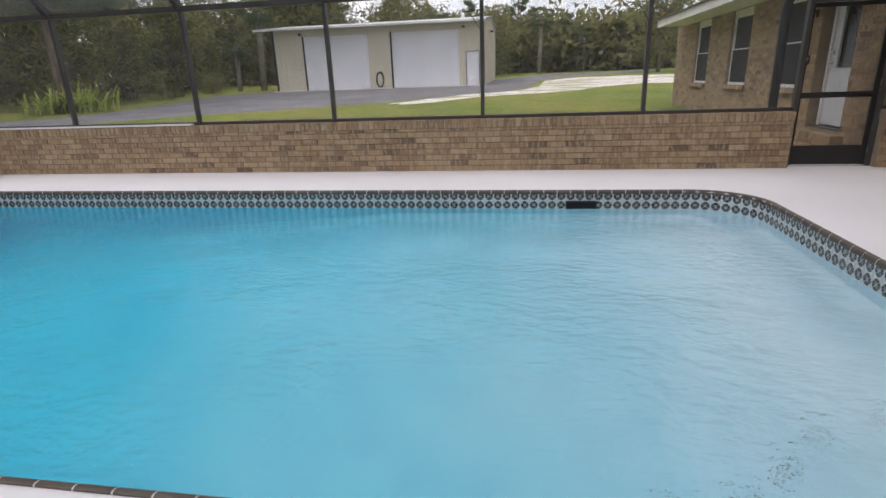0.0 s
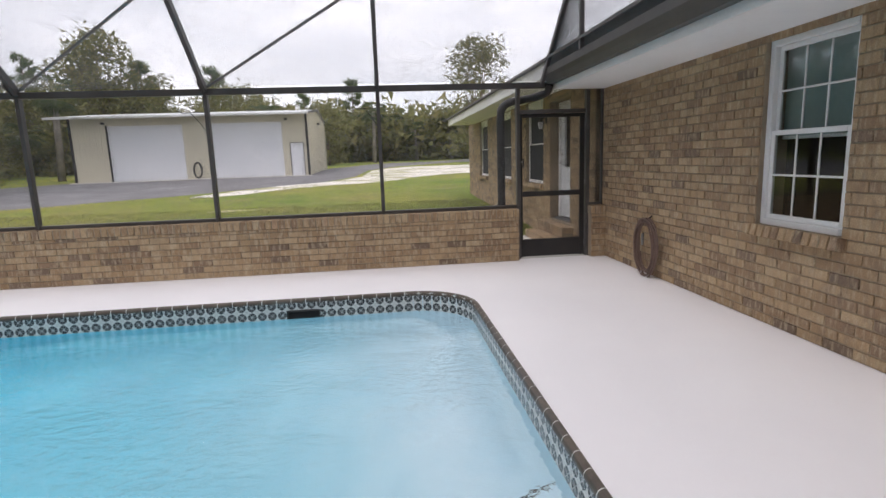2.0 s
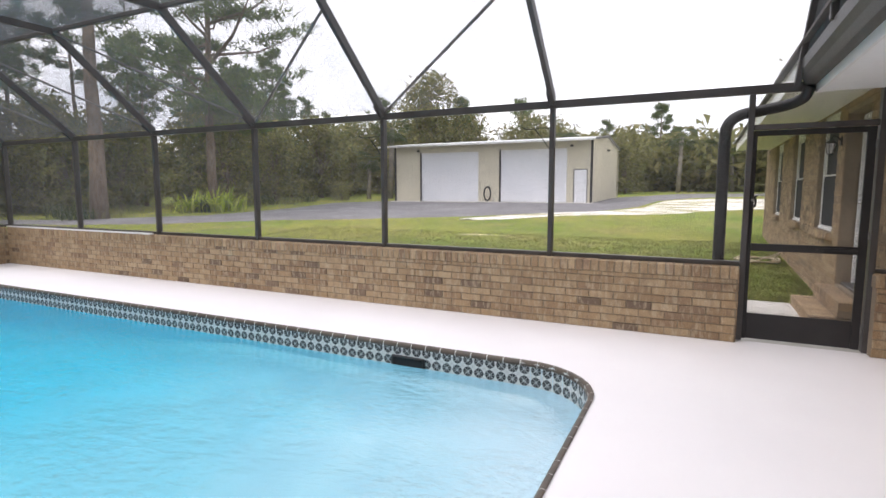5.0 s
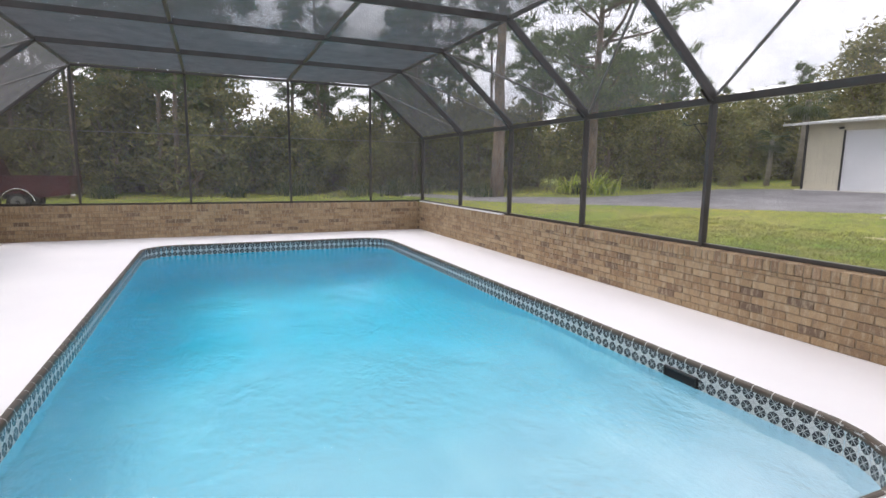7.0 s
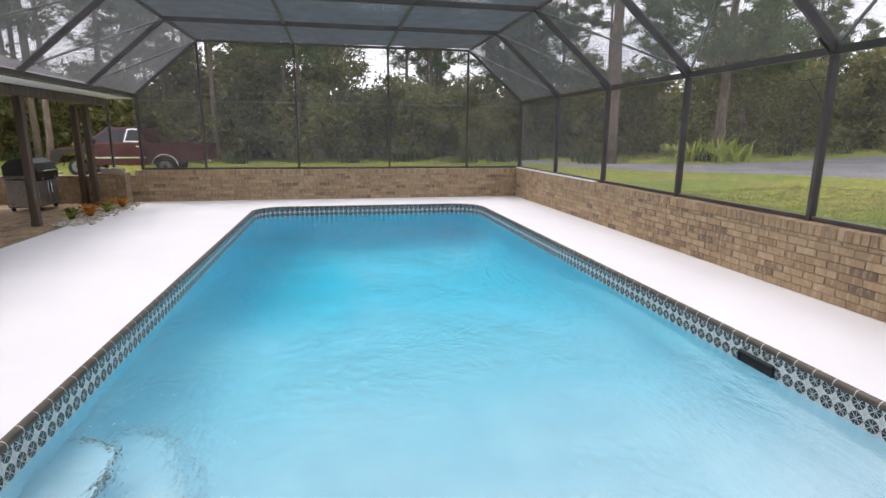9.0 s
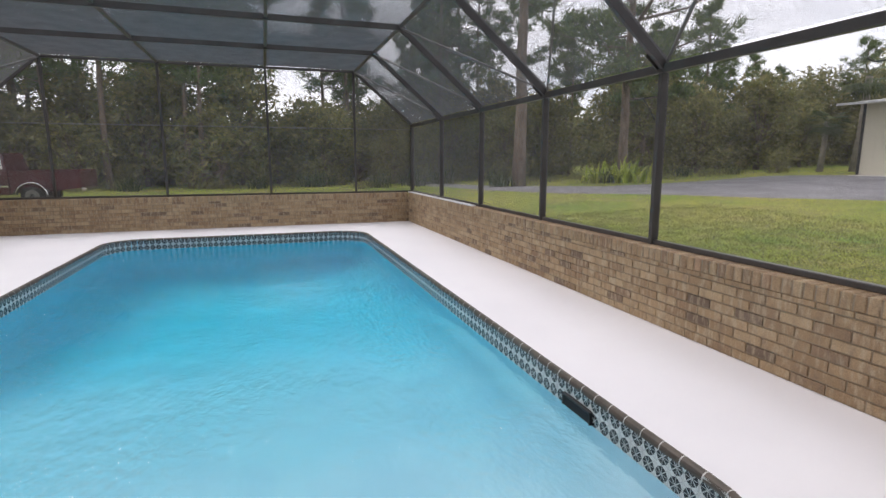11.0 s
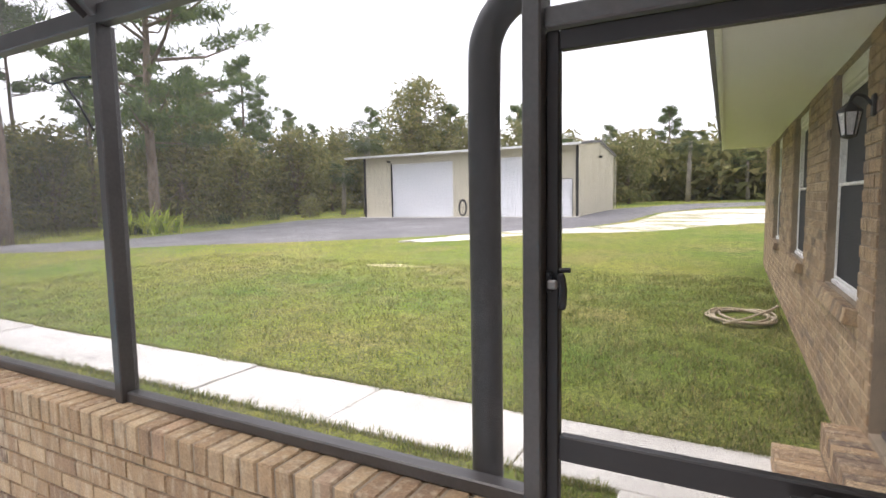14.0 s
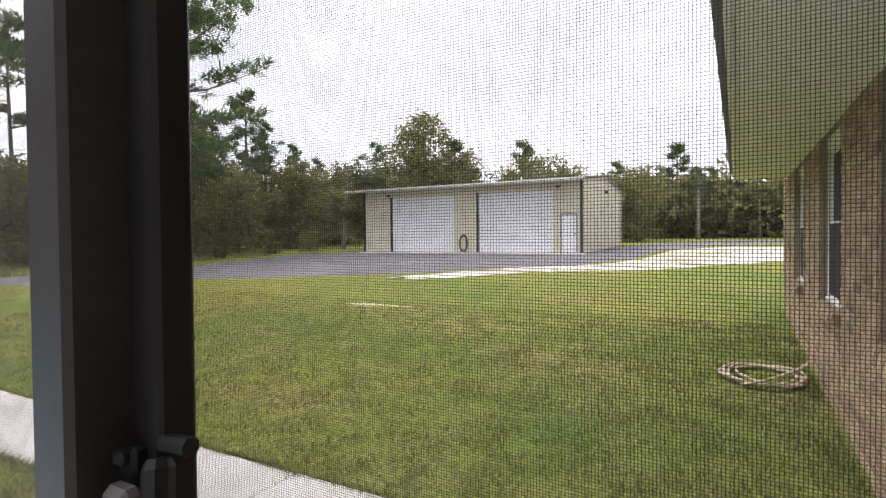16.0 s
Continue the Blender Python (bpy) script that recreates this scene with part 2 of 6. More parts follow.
STEEL = surf("cream_steel_siding", (0.55, 0.51, 0.40), (0.62, 0.58, 0.46), 0.5, scale=0.7, fine=20, bump=0.03, speck=0.06)
DOORWHITE = surf("white_steel_door", (0.70, 0.72, 0.76), (0.77, 0.78, 0.81), 0.4, scale=0.6, fine=20, bump=0.02, speck=0.05)
ROOFSTEEL = surf("galvalume_roof", (0.55, 0.56, 0.56), (0.68, 0.69, 0.69), 0.38, 0.4, scale=0.8, fine=18, bump=0.03)
# near-black colour holds the shade of the unlit rooms and the skimmer mouth
DARK = surf("shade_black_interior", (0.012, 0.012, 0.013), (0.02, 0.02, 0.022), 0.9)
BLACK = surf("black_trim", (0.014, 0.014, 0.015), (0.022, 0.022, 0.023), 0.5, scale=4, fine=60)
WOOD = surf("weathered_post_wood", (0.075, 0.055, 0.042), (0.14, 0.105, 0.08), 0.85, scale=2.2, fine=26, bump=0.4, stretch=(6, 6, 0.7))
ROOFSHINGLE = surf("grey_shingle", (0.10, 0.095, 0.09), (0.16, 0.15, 0.145), 0.95, scale=1.1, fine=22, bump=0.6, dist=0.01)
HOSE_BROWN = surf("brown_rubber_hose", (0.12, 0.075, 0.06), (0.19, 0.125, 0.10), 0.6, scale=5, fine=60)
HOSE_TAN = surf("tan_rubber_hose", (0.38, 0.31, 0.21), (0.50, 0.43, 0.31), 0.6, scale=5, fine=60)
BARK = surf("pine_bark", (0.115, 0.085, 0.065), (0.225, 0.175, 0.14), 0.95, scale=2.0, fine=12, bump=0.9, dist=0.03, stretch=(3, 3, 0.7), own=True, speck=0.35)
PALMBARK = surf("palm_bark", (0.17, 0.15, 0.125), (0.29, 0.26, 0.22), 0.95, scale=3, fine=14, bump=0.8, dist=0.03, own=True)
NEEDLE = leaf_mat("pine_needles", (0.101, 0.149, 0.061), (0.149, 0.203, 0.081), (0.209, 0.257, 0.108))
LEAF = leaf_mat("broad_leaves", (0.150, 0.158, 0.068), (0.235, 0.245, 0.095), (0.36, 0.315, 0.145))
FROND = leaf_mat("palm_fronds", (0.045, 0.070, 0.028), (0.075, 0.105, 0.040), (0.12, 0.145, 0.06))
GINGER = leaf_mat("light_green_leaves", (0.22, 0.30, 0.04), (0.40, 0.48, 0.08), (0.58, 0.60, 0.16))
BROMELIAD = leaf_mat("bromeliad_leaves", (0.30, 0.20, 0.05), (0.58, 0.24, 0.06), (0.72, 0.38, 0.10))
BLADE = leaf_mat("grass_blades", (0.12, 0.165, 0.035), (0.25, 0.275, 0.07), (0.42, 0.36, 0.17))
CARPAINT = surf("maroon_car_paint", (0.060, 0.013, 0.018), (0.085, 0.019, 0.025), 0.22, scale=2, fine=40, bump=0.0)
CARBLACK = surf("dark_car_gloss", (0.014, 0.013, 0.015), (0.022, 0.02, 0.022), 0.2, scale=2, fine=40, bump=0.0)
CHROME = surf("chrome", (0.6, 0.6, 0.61), (0.7, 0.7, 0.71), 0.15, 1.0, bump=0.0)
RUBBER = surf("tyre_rubber", (0.02, 0.02, 0.02), (0.03, 0.03, 0.03), 0.85)
STAINLESS = surf("stainless_steel", (0.42, 0.42, 0.43), (0.52, 0.52, 0.53), 0.3, 0.9, scale=3, fine=40, bump=0.03)
YELLOW = surf("yellow_vinyl", (0.78, 0.55, 0.02), (0.83, 0.60, 0.03), 0.25, bump=0.0, own=True)
WHITEVINYL = surf("white_vinyl", (0.78, 0.78, 0.82), (0.82, 0.82, 0.85), 0.25, bump=0.0, own=True)
BLIND = surf("pale_green_blind", (0.30, 0.40, 0.38), (0.36, 0.46, 0.44), 0.8, scale=1.2, fine=30)
PEBBLE = surf("river_pebbles", (0.36, 0.32, 0.26), (0.62, 0.58, 0.50), 0.7, scale=12, fine=70)
PAVER = brick_mat("red_brown_paver", True)
CINDER = surf("grey_block", (0.32, 0.30, 0.27), (0.42, 0.40, 0.36), 0.95, fine=90, bump=0.5)

glass_m, glass_t, glass_b = start("window_glass", 0.02)
glass_b.inputs["Base Color"].default_value = (0.92, 0.97, 0.96, 1)
glass_b.inputs["Transmission Weight"].default_value = 1.0
glass_b.inputs["IOR"].default_value = 1.45
GLASS = glass_m
mesh_m, mesh_t, mesh_b = start("dark_window_screen", 0.75, 0, 0.2)
mesh_v = place(mesh_t)
mesh_t.links.new(mix_col(mesh_t, noise_tex(mesh_t, mesh_v, 3.0), (0.022, 0.024, 0.028), (0.04, 0.042, 0.048)), mesh_b.inputs["Base Color"])
WINDOWSCREEN = mesh_m

# ---------------------------------------------------------------- mesh helpers
BASES = {}


class Shape:
    """Collects vertices and faces of one mesh, in world metres."""

    def __init__(self):
        self.v, self.f, self.uv, self.smooth = [], [], None, False

    def quad(self, a, b, c, d):
        n = len(self.v)
        self.v += [a, b, c, d]
        self.f.append((n, n + 1, n + 2, n + 3))
        return self

    def hexa(self, p):
        n = len(self.v)
        self.v += [tuple(q) for q in p]
        self.f += [tuple(n + k for k in q) for q in ((0, 3, 2, 1), (4, 5, 6, 7), (0, 1, 5, 4), (1, 2, 6, 5), (2, 3, 7, 6), (3, 0, 4, 7))]
        return self

    def box(self, x0, x1, y0, y1, z0, z1, c=0.0):
        """A box, with edges cut off by c."""
        if not c:
            return self.hexa([(x0, y0, z0), (x1, y0, z0), (x1, y1, z0), (x0, y1, z0), (x0, y0, z1), (x1, y0, z1), (x1, y1, z1), (x0, y1, z1)])
        c = min(c, 0.3 * min(x1 - x0, y1 - y0, z1 - z0))
        m = Matrix.Translation(((x0 + x1) / 2, (y0 + y1) / 2, (z0 + z1) / 2))
        return self.block(m, (x1 - x0) / 2, (y1 - y0) / 2, (z1 - z0) / 2, c)

    def block(self, m, a, b, h, c):
        n = len(self.v)
        index = {}
        for sx in (-1, 1):
            for sy in (-1, 1):
                for sz in (-1, 1):
                    for axis in range(3):
                        p = [sx * (a - c), sy * (b - c), sz * (h - c)]
                        p[axis] = (sx * a, sy * b, sz * h)[axis]
                        index[(sx, sy, sz, axis)] = len(self.v)
                        self.v.append(tuple(m @ Vector(p)))
        s = (-1, 1)
        ring = ((-1, -1), (1, -1), (1, 1), (-1, 1))
        for e in s:
            for axis in range(3):
                q = []
                for u, w in ring:
                    k = [u, w]
                    k.insert(axis, e)
                    q.append(index[(*k, axis)])
                self.f.append(tuple(q if e > 0 else q[::-1]))
        for axis in range(3):
            o1, o2 = [k for k in range(3) if k != axis]
            for u in s:
                for w in s:
                    q = []
                    for e, which in ((-1, o1), (1, o1), (1, o2), (-1, o2)):
                        k = [0, 0, 0]
                        k[axis], k[o1], k[o2] = e, u, w
                        q.append(index[(*k, which)])
                    self.f.append(tuple(q))
        for sx in s:
            for sy in s:
                for sz in s:
                    self.f.append(tuple(index[(sx, sy, sz, k)] for k in range(3)))
        return self

    def beam(self, p, q, w, h, c=0.004, up=(0, 0, 1)):
        """A bar from p to q, w wide and h high."""
        p, q = Vector(p), Vector(q)
        d = (q - p).normalized()
        side = d.cross(Vector(up))
        if side.length < 1e-4:
            side = d.cross(Vector((0, 1, 0)))
        side.normalize()
        top = side.cross(d)
        m = Matrix((side, d, top)).transposed().to_4x4()
        m.translation = (p + q) / 2
        return self.block(m, w / 2, (q - p).length / 2, h / 2, min(c, w * 0.3, h * 0.3))

    def tube(self, pts, r, n=8, closed=False, flat=1.0, ends=True):
        """A round bar along points; r is a number or one radius for each point."""
        pts = [Vector(p) for p in pts]
        count = len(pts)
        radii = r if isinstance(r, (list, tuple)) else [r] * count
        base = len(self.v)
        ref = None
        for i, p in enumerate(pts):
            a = pts[(i - 1) % count] if closed or i else p
            b = pts[(i + 1) % count] if closed or i < count - 1 else p
            d = (b - a).normalized()
            if ref is None:
                ref = d.orthogonal().normalized()
                if abs(d.z) < 0.9:
                    ref = (Vector((0, 0, 1)) - d * d.z).normalized()
            else:
                ref = (ref - d * ref.dot(d)).normalized()
            other = d.cross(ref)
            for k in range(n):
                a2 = 2 * math.pi * (k + 0.5) / n
                self.v.append(tuple(p + ref * (math.cos(a2) * radii[i]) + other * (math.sin(a2) * radii[i] * flat)))
        for i in range(count if closed else count - 1):
            j = (i + 1) % count
            for k in range(n):
                l = (k + 1) % n
                self.f.append((base + i * n + k, base + i * n + l, base + j * n + l, base + j * n + k))
        if ends and not closed:
            self.f.append(tuple(base + k for k in range(n))[::-1])
            self.f.append(tuple(base + (count - 1) * n + k for k in range(n)))
        return self

    def lathe(self, centre, profile, n=16):
        cx, cy, cz = centre
        base = len(self.v)
        for r, z in profile:
            for k in range(n):
                a = 2 * math.pi * k / n
                self.v.append((cx + r * math.cos(a), cy + r * math.sin(a), cz + z))
        for i in range(len(profile) - 1):
            for k in range(n):
                l = (k + 1) % n
                self.f.append((base + i * n + k, base + i * n + l, base + (i + 1) * n + l, base + (i + 1) * n + k))
        self.f.append(tuple(base + k for k in range(n))[::-1])
        self.f.append(tuple(base + (len(profile) - 1) * n + k for k in range(n)))
        return self

    def prism(self, outline, axis, lo, hi):
        """An outline (list of 2D points) drawn out along an axis from lo to hi."""
        n, k = len(self.v), len(outline)
        for w in (lo, hi):
            for a, b in outline:
                p = [a, b]
                p.insert(axis, w)
                self.v.append(tuple(p))
        self.f.append(tuple(range(n, n + k))[::-1])
        self.f.append(tuple(range(n + k, n + 2 * k)))
        for i in range(k):
            j = (i + 1) % k
            self.f.append((n + i, n + j, n + k + j, n + k + i))
        return self

    def mesh(self, name, material, shift=(0, 0, 0)):
        me = bpy.data.meshes.new(name)
        v = np.array(self.v, dtype=float) - np.array(shift, dtype=float)
        me.from_pydata([tuple(p) for p in v], [], self.f)
        if self.uv:
            layer = me.uv_layers.new(name="uv")
            layer.data.foreach_set("uv", np.array(self.uv, dtype=float).ravel())
        me.materials.append(material)
        if self.smooth:
            me.polygons.foreach_set("use_smooth", [True] * len(me.polygons))
        me.update()
        return me


def fix_normals(me):
    bm = bmesh.new()
    bm.from_mesh(me)
    bmesh.ops.recalc_face_normals(bm, faces=bm.faces)
    bm.to_mesh(me)
    bm.free()


def thing(name, base, label, category, group="", kind=""):
    ob = tagged(new(name), label, category, group, kind)
    ob.location = base
    BASES[ob.name] = Vector(base)
    return ob


def part(name, shape, material, parent, label=""):
    """Links a shape in world metres as one mesh under a thing or a part."""
    base = BASES[parent.name]
    me = shape.mesh(name, material, base)
    if len(me.polygons) < 4000:
        fix_normals(me)
    ob = new(name, me)
    ob.parent = parent
    BASES[ob.name] = base
    if label:
        ob["label"] = label
    return ob


def setting(name, shape, material, label, category):
    """A piece of the setting: one mesh in world metres."""
    me = shape.mesh(name, material)
    if len(me.polygons) < 4000:
        fix_normals(me)
    ob = tagged(new(name, me), label, category, "", "structure")
    BASES[ob.name] = Vector((0, 0, 0))
    return ob


def piece(name, me, parent, m):
    """One of many alike pieces on a shared mesh, at the pose m in the world."""
    ob = bpy.data.objects.new(name, me)
    scene.collection.objects.link(ob)
    ob.parent = parent
    ob.matrix_basis = Matrix.Translation(-BASES[parent.name]) @ m
    return ob

# ---------------------------------------------------------------- ground and yard
POOL = (-7.97, 2.37, 1.21, 6.06)
WATER_Z = -0.2


def ground_z(x, y):
    z = -0.06
    if y > 10:
        z += 0.034 * (min(y, 34) - 10)
    if y > 34:
        z += 0.022 * (min(y, 80) - 34)
    return z


def yard_z(x, y):
    soft = max(0.0, min(1.0, (y - 11) / 6)) if x > -12 else 1.0
    return ground_z(x, y) + soft * 0.05 * noise.noise(Vector((x * 0.21, y * 0.21, 3.0)))


def lines(lo, hi, step, far):
    inner = list(np.arange(lo, hi + 1e-6, step))
    return [-s for s in reversed(far)] + inner + far


xs = sorted({-3000.0, -900.0, -300.0, -150.0, -100.0, -70.0, *np.arange(-52.0, -10.0, 2.0), *np.arange(-9.62, 4.64, 1.0), -9.62, 4.68, *np.arange(6.0, 40.0, 3.0), 60.0, 100.0, 200.0, 600.0, 3000.0})
ys = sorted({-3000.0, -900.0, -300.0, -100.0, -60.0, *np.arange(-40.0, -8.0, 4.0), -6.0, *np.arange(-4.6, 7.0, 1.2), 7.58, *np.arange(8.0, 40.0, 1.0), *np.arange(40.0, 92.0, 4.0), 120.0, 200.0, 600.0, 3000.0})
ground = Shape()
index = {}
for i, x in enumerate(xs):
    for j, y in enumerate(ys):
        index[i, j] = len(ground.v)
        ground.v.append((float(x), float(y), yard_z(x, y)))
for i in range(len(xs) - 1):
    for j in range(len(ys) - 1):
        mx, my = (xs[i] + xs[i + 1]) / 2, (ys[j] + ys[j + 1]) / 2
        if not (-9.62 < mx < 4.68 and -6.0 < my < 7.58):
            ground.f.append((index[i, j], index[i + 1, j], index[i + 1, j + 1], index[i, j + 1]))
ground.smooth = True
setting("ground", ground, LAWN, "mown lawn of patchy green and straw-coloured grass", "lawn")


def strip(name, edge_a, edge_b, material, label, category, lift, rows=6):
    """A sheet between two edges over the ground."""
    s = Shape()
    n = len(edge_a)
    for k in range(n):
        for r in range(rows + 1):
            f = r / rows
            x, y = edge_a[k][0] * (1 - f) + edge_b[k][0] * f, edge_a[k][1] * (1 - f) + edge_b[k][1] * f
            if r in (0, rows):
                y += (0.9 if name == "sand_ground" else 0.3) * noise.noise(Vector((x * 1.1, y * 0.6, 7.0)))
            s.v.append((x, y, yard_z(x, y) + (lift if 0 < r < rows else -0.02)))
    for k in range(n - 1):
        for r in range(rows):
            a = k * (rows + 1) + r
            s.f.append((a, a + rows + 1, a + rows + 2, a + 1))
    s.smooth = True
    return setting(name, s, material, label, category)


def fine_edge(points, step=0.7):
    out = []
    for (x0, y0), (x1, y1) in zip(points, points[1:]):
        n = max(1, int(math.hypot(x1 - x0, y1 - y0) / step))
        out += [(x0 + (x1 - x0) * k / n, y0 + (y1 - y0) * k / n) for k in range(n)]
    return out + [points[-1]]


def resampled(points, n):
    d = [0.0]
    for a, b in zip(points, points[1:]):
        d.append(d[-1] + math.hypot(b[0] - a[0], b[1] - a[1]))
    return [(float(np.interp(q, d, [p[0] for p in points])), float(np.interp(q, d, [p[1] for p in points]))) for q in np.linspace(0, d[-1], n)]


DRIVE_NEAR = [(-60, 9), (-30, 12.2), (-20, 14), (-16, 15.7), (-12.3, 18.1), (-8, 20.3), (-6, 21.4), (-4.6, 23), (-1.5, 26), (0.3, 29.5), (0.8, 36), (3, 43), (12, 52)]
DRIVE_FAR = [(-60, 12), (-30, 14), (-21, 16.5), (-18.5, 20), (-18.5, 26), (-19.5, 31), (-17.5, 34.5), (-10, 35.5), (-4, 35.5), (-3, 40), (-2.5, 45), (1, 51), (12, 58)]


def stepped(points, per=7):
    return [(a[0] + (b[0] - a[0]) * k / per, a[1] + (b[1] - a[1]) * k / per) for a, b in zip(points, points[1:]) for k in range(per)] + [points[-1]]


strip("road", stepped(DRIVE_NEAR), stepped(DRIVE_FAR), ASPHALT, "grey crushed-gravel driveway in front of the workshop", "driveway", 0.03, 8)
SAND_NEAR = [(-5.5, 20.6), (-3.8, 21.6), (-2.5, 23.4), (-0.8, 24.5), (1.7, 25.4), (3.6, 28), (5.3, 28.6), (14, 31)]
SAND_FAR = [(-5.4, 21.1), (-4.6, 23.1), (-3.1, 25.1), (-1.3, 26.4), (0.4, 29.5), (0.8, 36.5), (3.4, 42), (14, 42)]
strip("sand_ground", stepped(SAND_NEAR), stepped(SAND_FAR), SAND, "bare white sand along the edge of the lawn", "sand", 0.045, 6)
strip("bare_ground", resampled([(-3.6, 16.3), (-2.9, 16.1), (-1.8, 16.45)], 9), resampled([(-3.5, 16.5), (-2.8, 16.85), (-1.9, 16.5)], 9), SPARSE, "small thin sandy patch in the lawn", "sand", 0.008, 4)

walkway = tagged(new("pavement"), "weathered pale concrete garden walk in slabs", "walkway", "", "structure")
BASES[walkway.name] = Vector((0, 0, 0))
slab_x = [-9.0, -7.55, -6.1, -4.65, -3.2, -1.75, -0.3, 1.22, 2.72, 4.55]
for k in range(len(slab_x) - 1):
    s = Shape()
    top = -0.035 + 0.006 * ((k * 7) % 3 - 1)
    s.box(slab_x[k] + 0.006, slab_x[k + 1] - 0.006, 9.24 + 0.01 * (k % 2), 10.04, -0.2, top, 0.008)
    part("slab", s, CONCRETE, walkway)
s = Shape().box(3.36, 4.55, 7.62, 9.235, -0.2, -0.03, 0.008)
part("slab", s, CONCRETE, walkway)

# ---------------------------------------------------------------- pool deck and pool


def pool_outline(grow=0.0, r=0.62, n=10):
    x0, x1, y0, y1 = POOL[0] - grow, POOL[1] + grow, POOL[2] - grow, POOL[3] + grow
    r += grow
    pts = []
    for cx, cy, a0 in ((x1 - r, y1 - r, 0), (x0 + r, y1 - r, 90), (x0 + r, y0 + r, 180), (x1 - r, y0 + r, 270)):
        for k in range(n + 1):
            a = radians(a0 + 90 * k / n)
            pts.append((cx + r * math.cos(a), cy + r * math.sin(a)))
    return pts


def filled(loops, z):
    """A flat sheet between closed loops; the inner ones are holes."""
    bm = bmesh.new()
    edges = []
    for loop in loops:
        vs = [bm.verts.new((x, y, z)) for x, y in loop]
        edges += [bm.edges.new((a, b)) for a, b in zip(vs, vs[1:] + vs[:1])]
    bmesh.ops.triangle_fill(bm, use_beauty=True, edges=edges)
    s = Shape()
    bm.verts.ensure_lookup_table()
    s.v = [tuple(v.co) for v in bm.verts]
    s.f = [tuple(v.index for v in f.verts) for f in bm.faces]
    bm.free()
    return s


deck = filled([[(-9.6, -1.62), (4.62, -1.62), (4.62, 7.62), (-9.6, 7.62)], pool_outline(0.030)], 0.0)
setting("floor", deck, DECK, "white painted concrete pool deck, bright and slightly uneven", "deck")
ring = Shape()
o1, o2 = pool_outline(0.030), pool_outline(-0.004)
n = len(o1)
for k in range(n):
    l = (k + 1) % n
    ring.quad((*o1[k], 0.0), (*o1[l], 0.0), (*o1[l], -0.06), (*o1[k], -0.06))
    ring.quad((*o1[k], -0.004), (*o1[l], -0.004), (*o2[l], -0.004), (*o2[k], -0.004))
setting("trim", ring, GROUT, "pale grout bed under the coping tiles", "grout")

shell = Shape()
o = pool_outline(0.0)


def pool_floor(x):
    return -1.25 - 1.35 * max(0.0, min(1.0, (-x - 1.6) / 3.6))


for k in range(n):
    (xa, ya), (xb, yb) = o[k], o[(k + 1) % n]
    steps = max(1, int(math.hypot(xb - xa, yb - ya) / 0.5))
    for q in range(steps):
        f0, f1 = q / steps, (q + 1) / steps
        a, b = (xa + (xb - xa) * f0, ya + (yb - ya) * f0), (xa + (xb - xa) * f1, ya + (yb - ya) * f1)
        shell.quad((*a, 0.0), (*b, 0.0), (*b, pool_floor(b[0]) - 0.05), (*a, pool_floor(a[0]) - 0.05))
COVE = 0.8


def basin_z(x, y):
    """Floor of the basin, rising in a round cove to its walls."""
    d = max(0.0, min(COVE, x - POOL[0], POOL[1] - x, y - POOL[2], POOL[3] - y))
    return pool_floor(x) + COVE - math.sqrt(COVE ** 2 - (COVE - d) ** 2)


fx = [POOL[0] - 0.05, *np.linspace(POOL[0], POOL[0] + COVE, 9), *np.linspace(POOL[0] + COVE + 0.3, POOL[1] - COVE - 0.3, 30), *np.linspace(POOL[1] - COVE, POOL[1], 9), POOL[1] + 0.05]
fy = [POOL[2] - 0.05, *np.linspace(POOL[2], POOL[2] + COVE, 9), *np.linspace(POOL[2] + COVE + 0.3, POOL[3] - COVE - 0.3, 8), *np.linspace(POOL[3] - COVE, POOL[3], 9), POOL[3] + 0.05]
base = len(shell.v)
shell.v += [(float(x), float(y), basin_z(x, y)) for x in fx for y in fy]
for i in range(len(fx) - 1):
    for j in range(len(fy) - 1):
        k = base + i * len(fy) + j
        shell.f.append((k, k + len(fy), k + len(fy) + 1, k + 1))
shell.smooth = True
pool = thing("swimming_pool", (-2.8, 3.7, -2.6), "rounded rectangular pool with patterned waterline tiles, the water's depth tint painted into its plaster", "pool", "", "structure")
part("basin", shell, PLASTER, pool)


def smooth_line(pts, per=6):
    out = []
    for k in range(len(pts) - 1):
        p0, p1, p2, p3 = pts[max(k - 1, 0)], pts[k], pts[k + 1], pts[min(k + 2, len(pts) - 1)]
        for q in range(per):
            f = q / per
            out.append(tuple(0.5 * (2 * p1[i] + (p2[i] - p0[i]) * f + (2 * p0[i] - 5 * p1[i] + 4 * p2[i] - p3[i]) * f * f + (3 * p1[i] - p0[i] - 3 * p2[i] + p3[i]) * f ** 3) for i in range(len(p1))))
    return out + [pts[-1]]


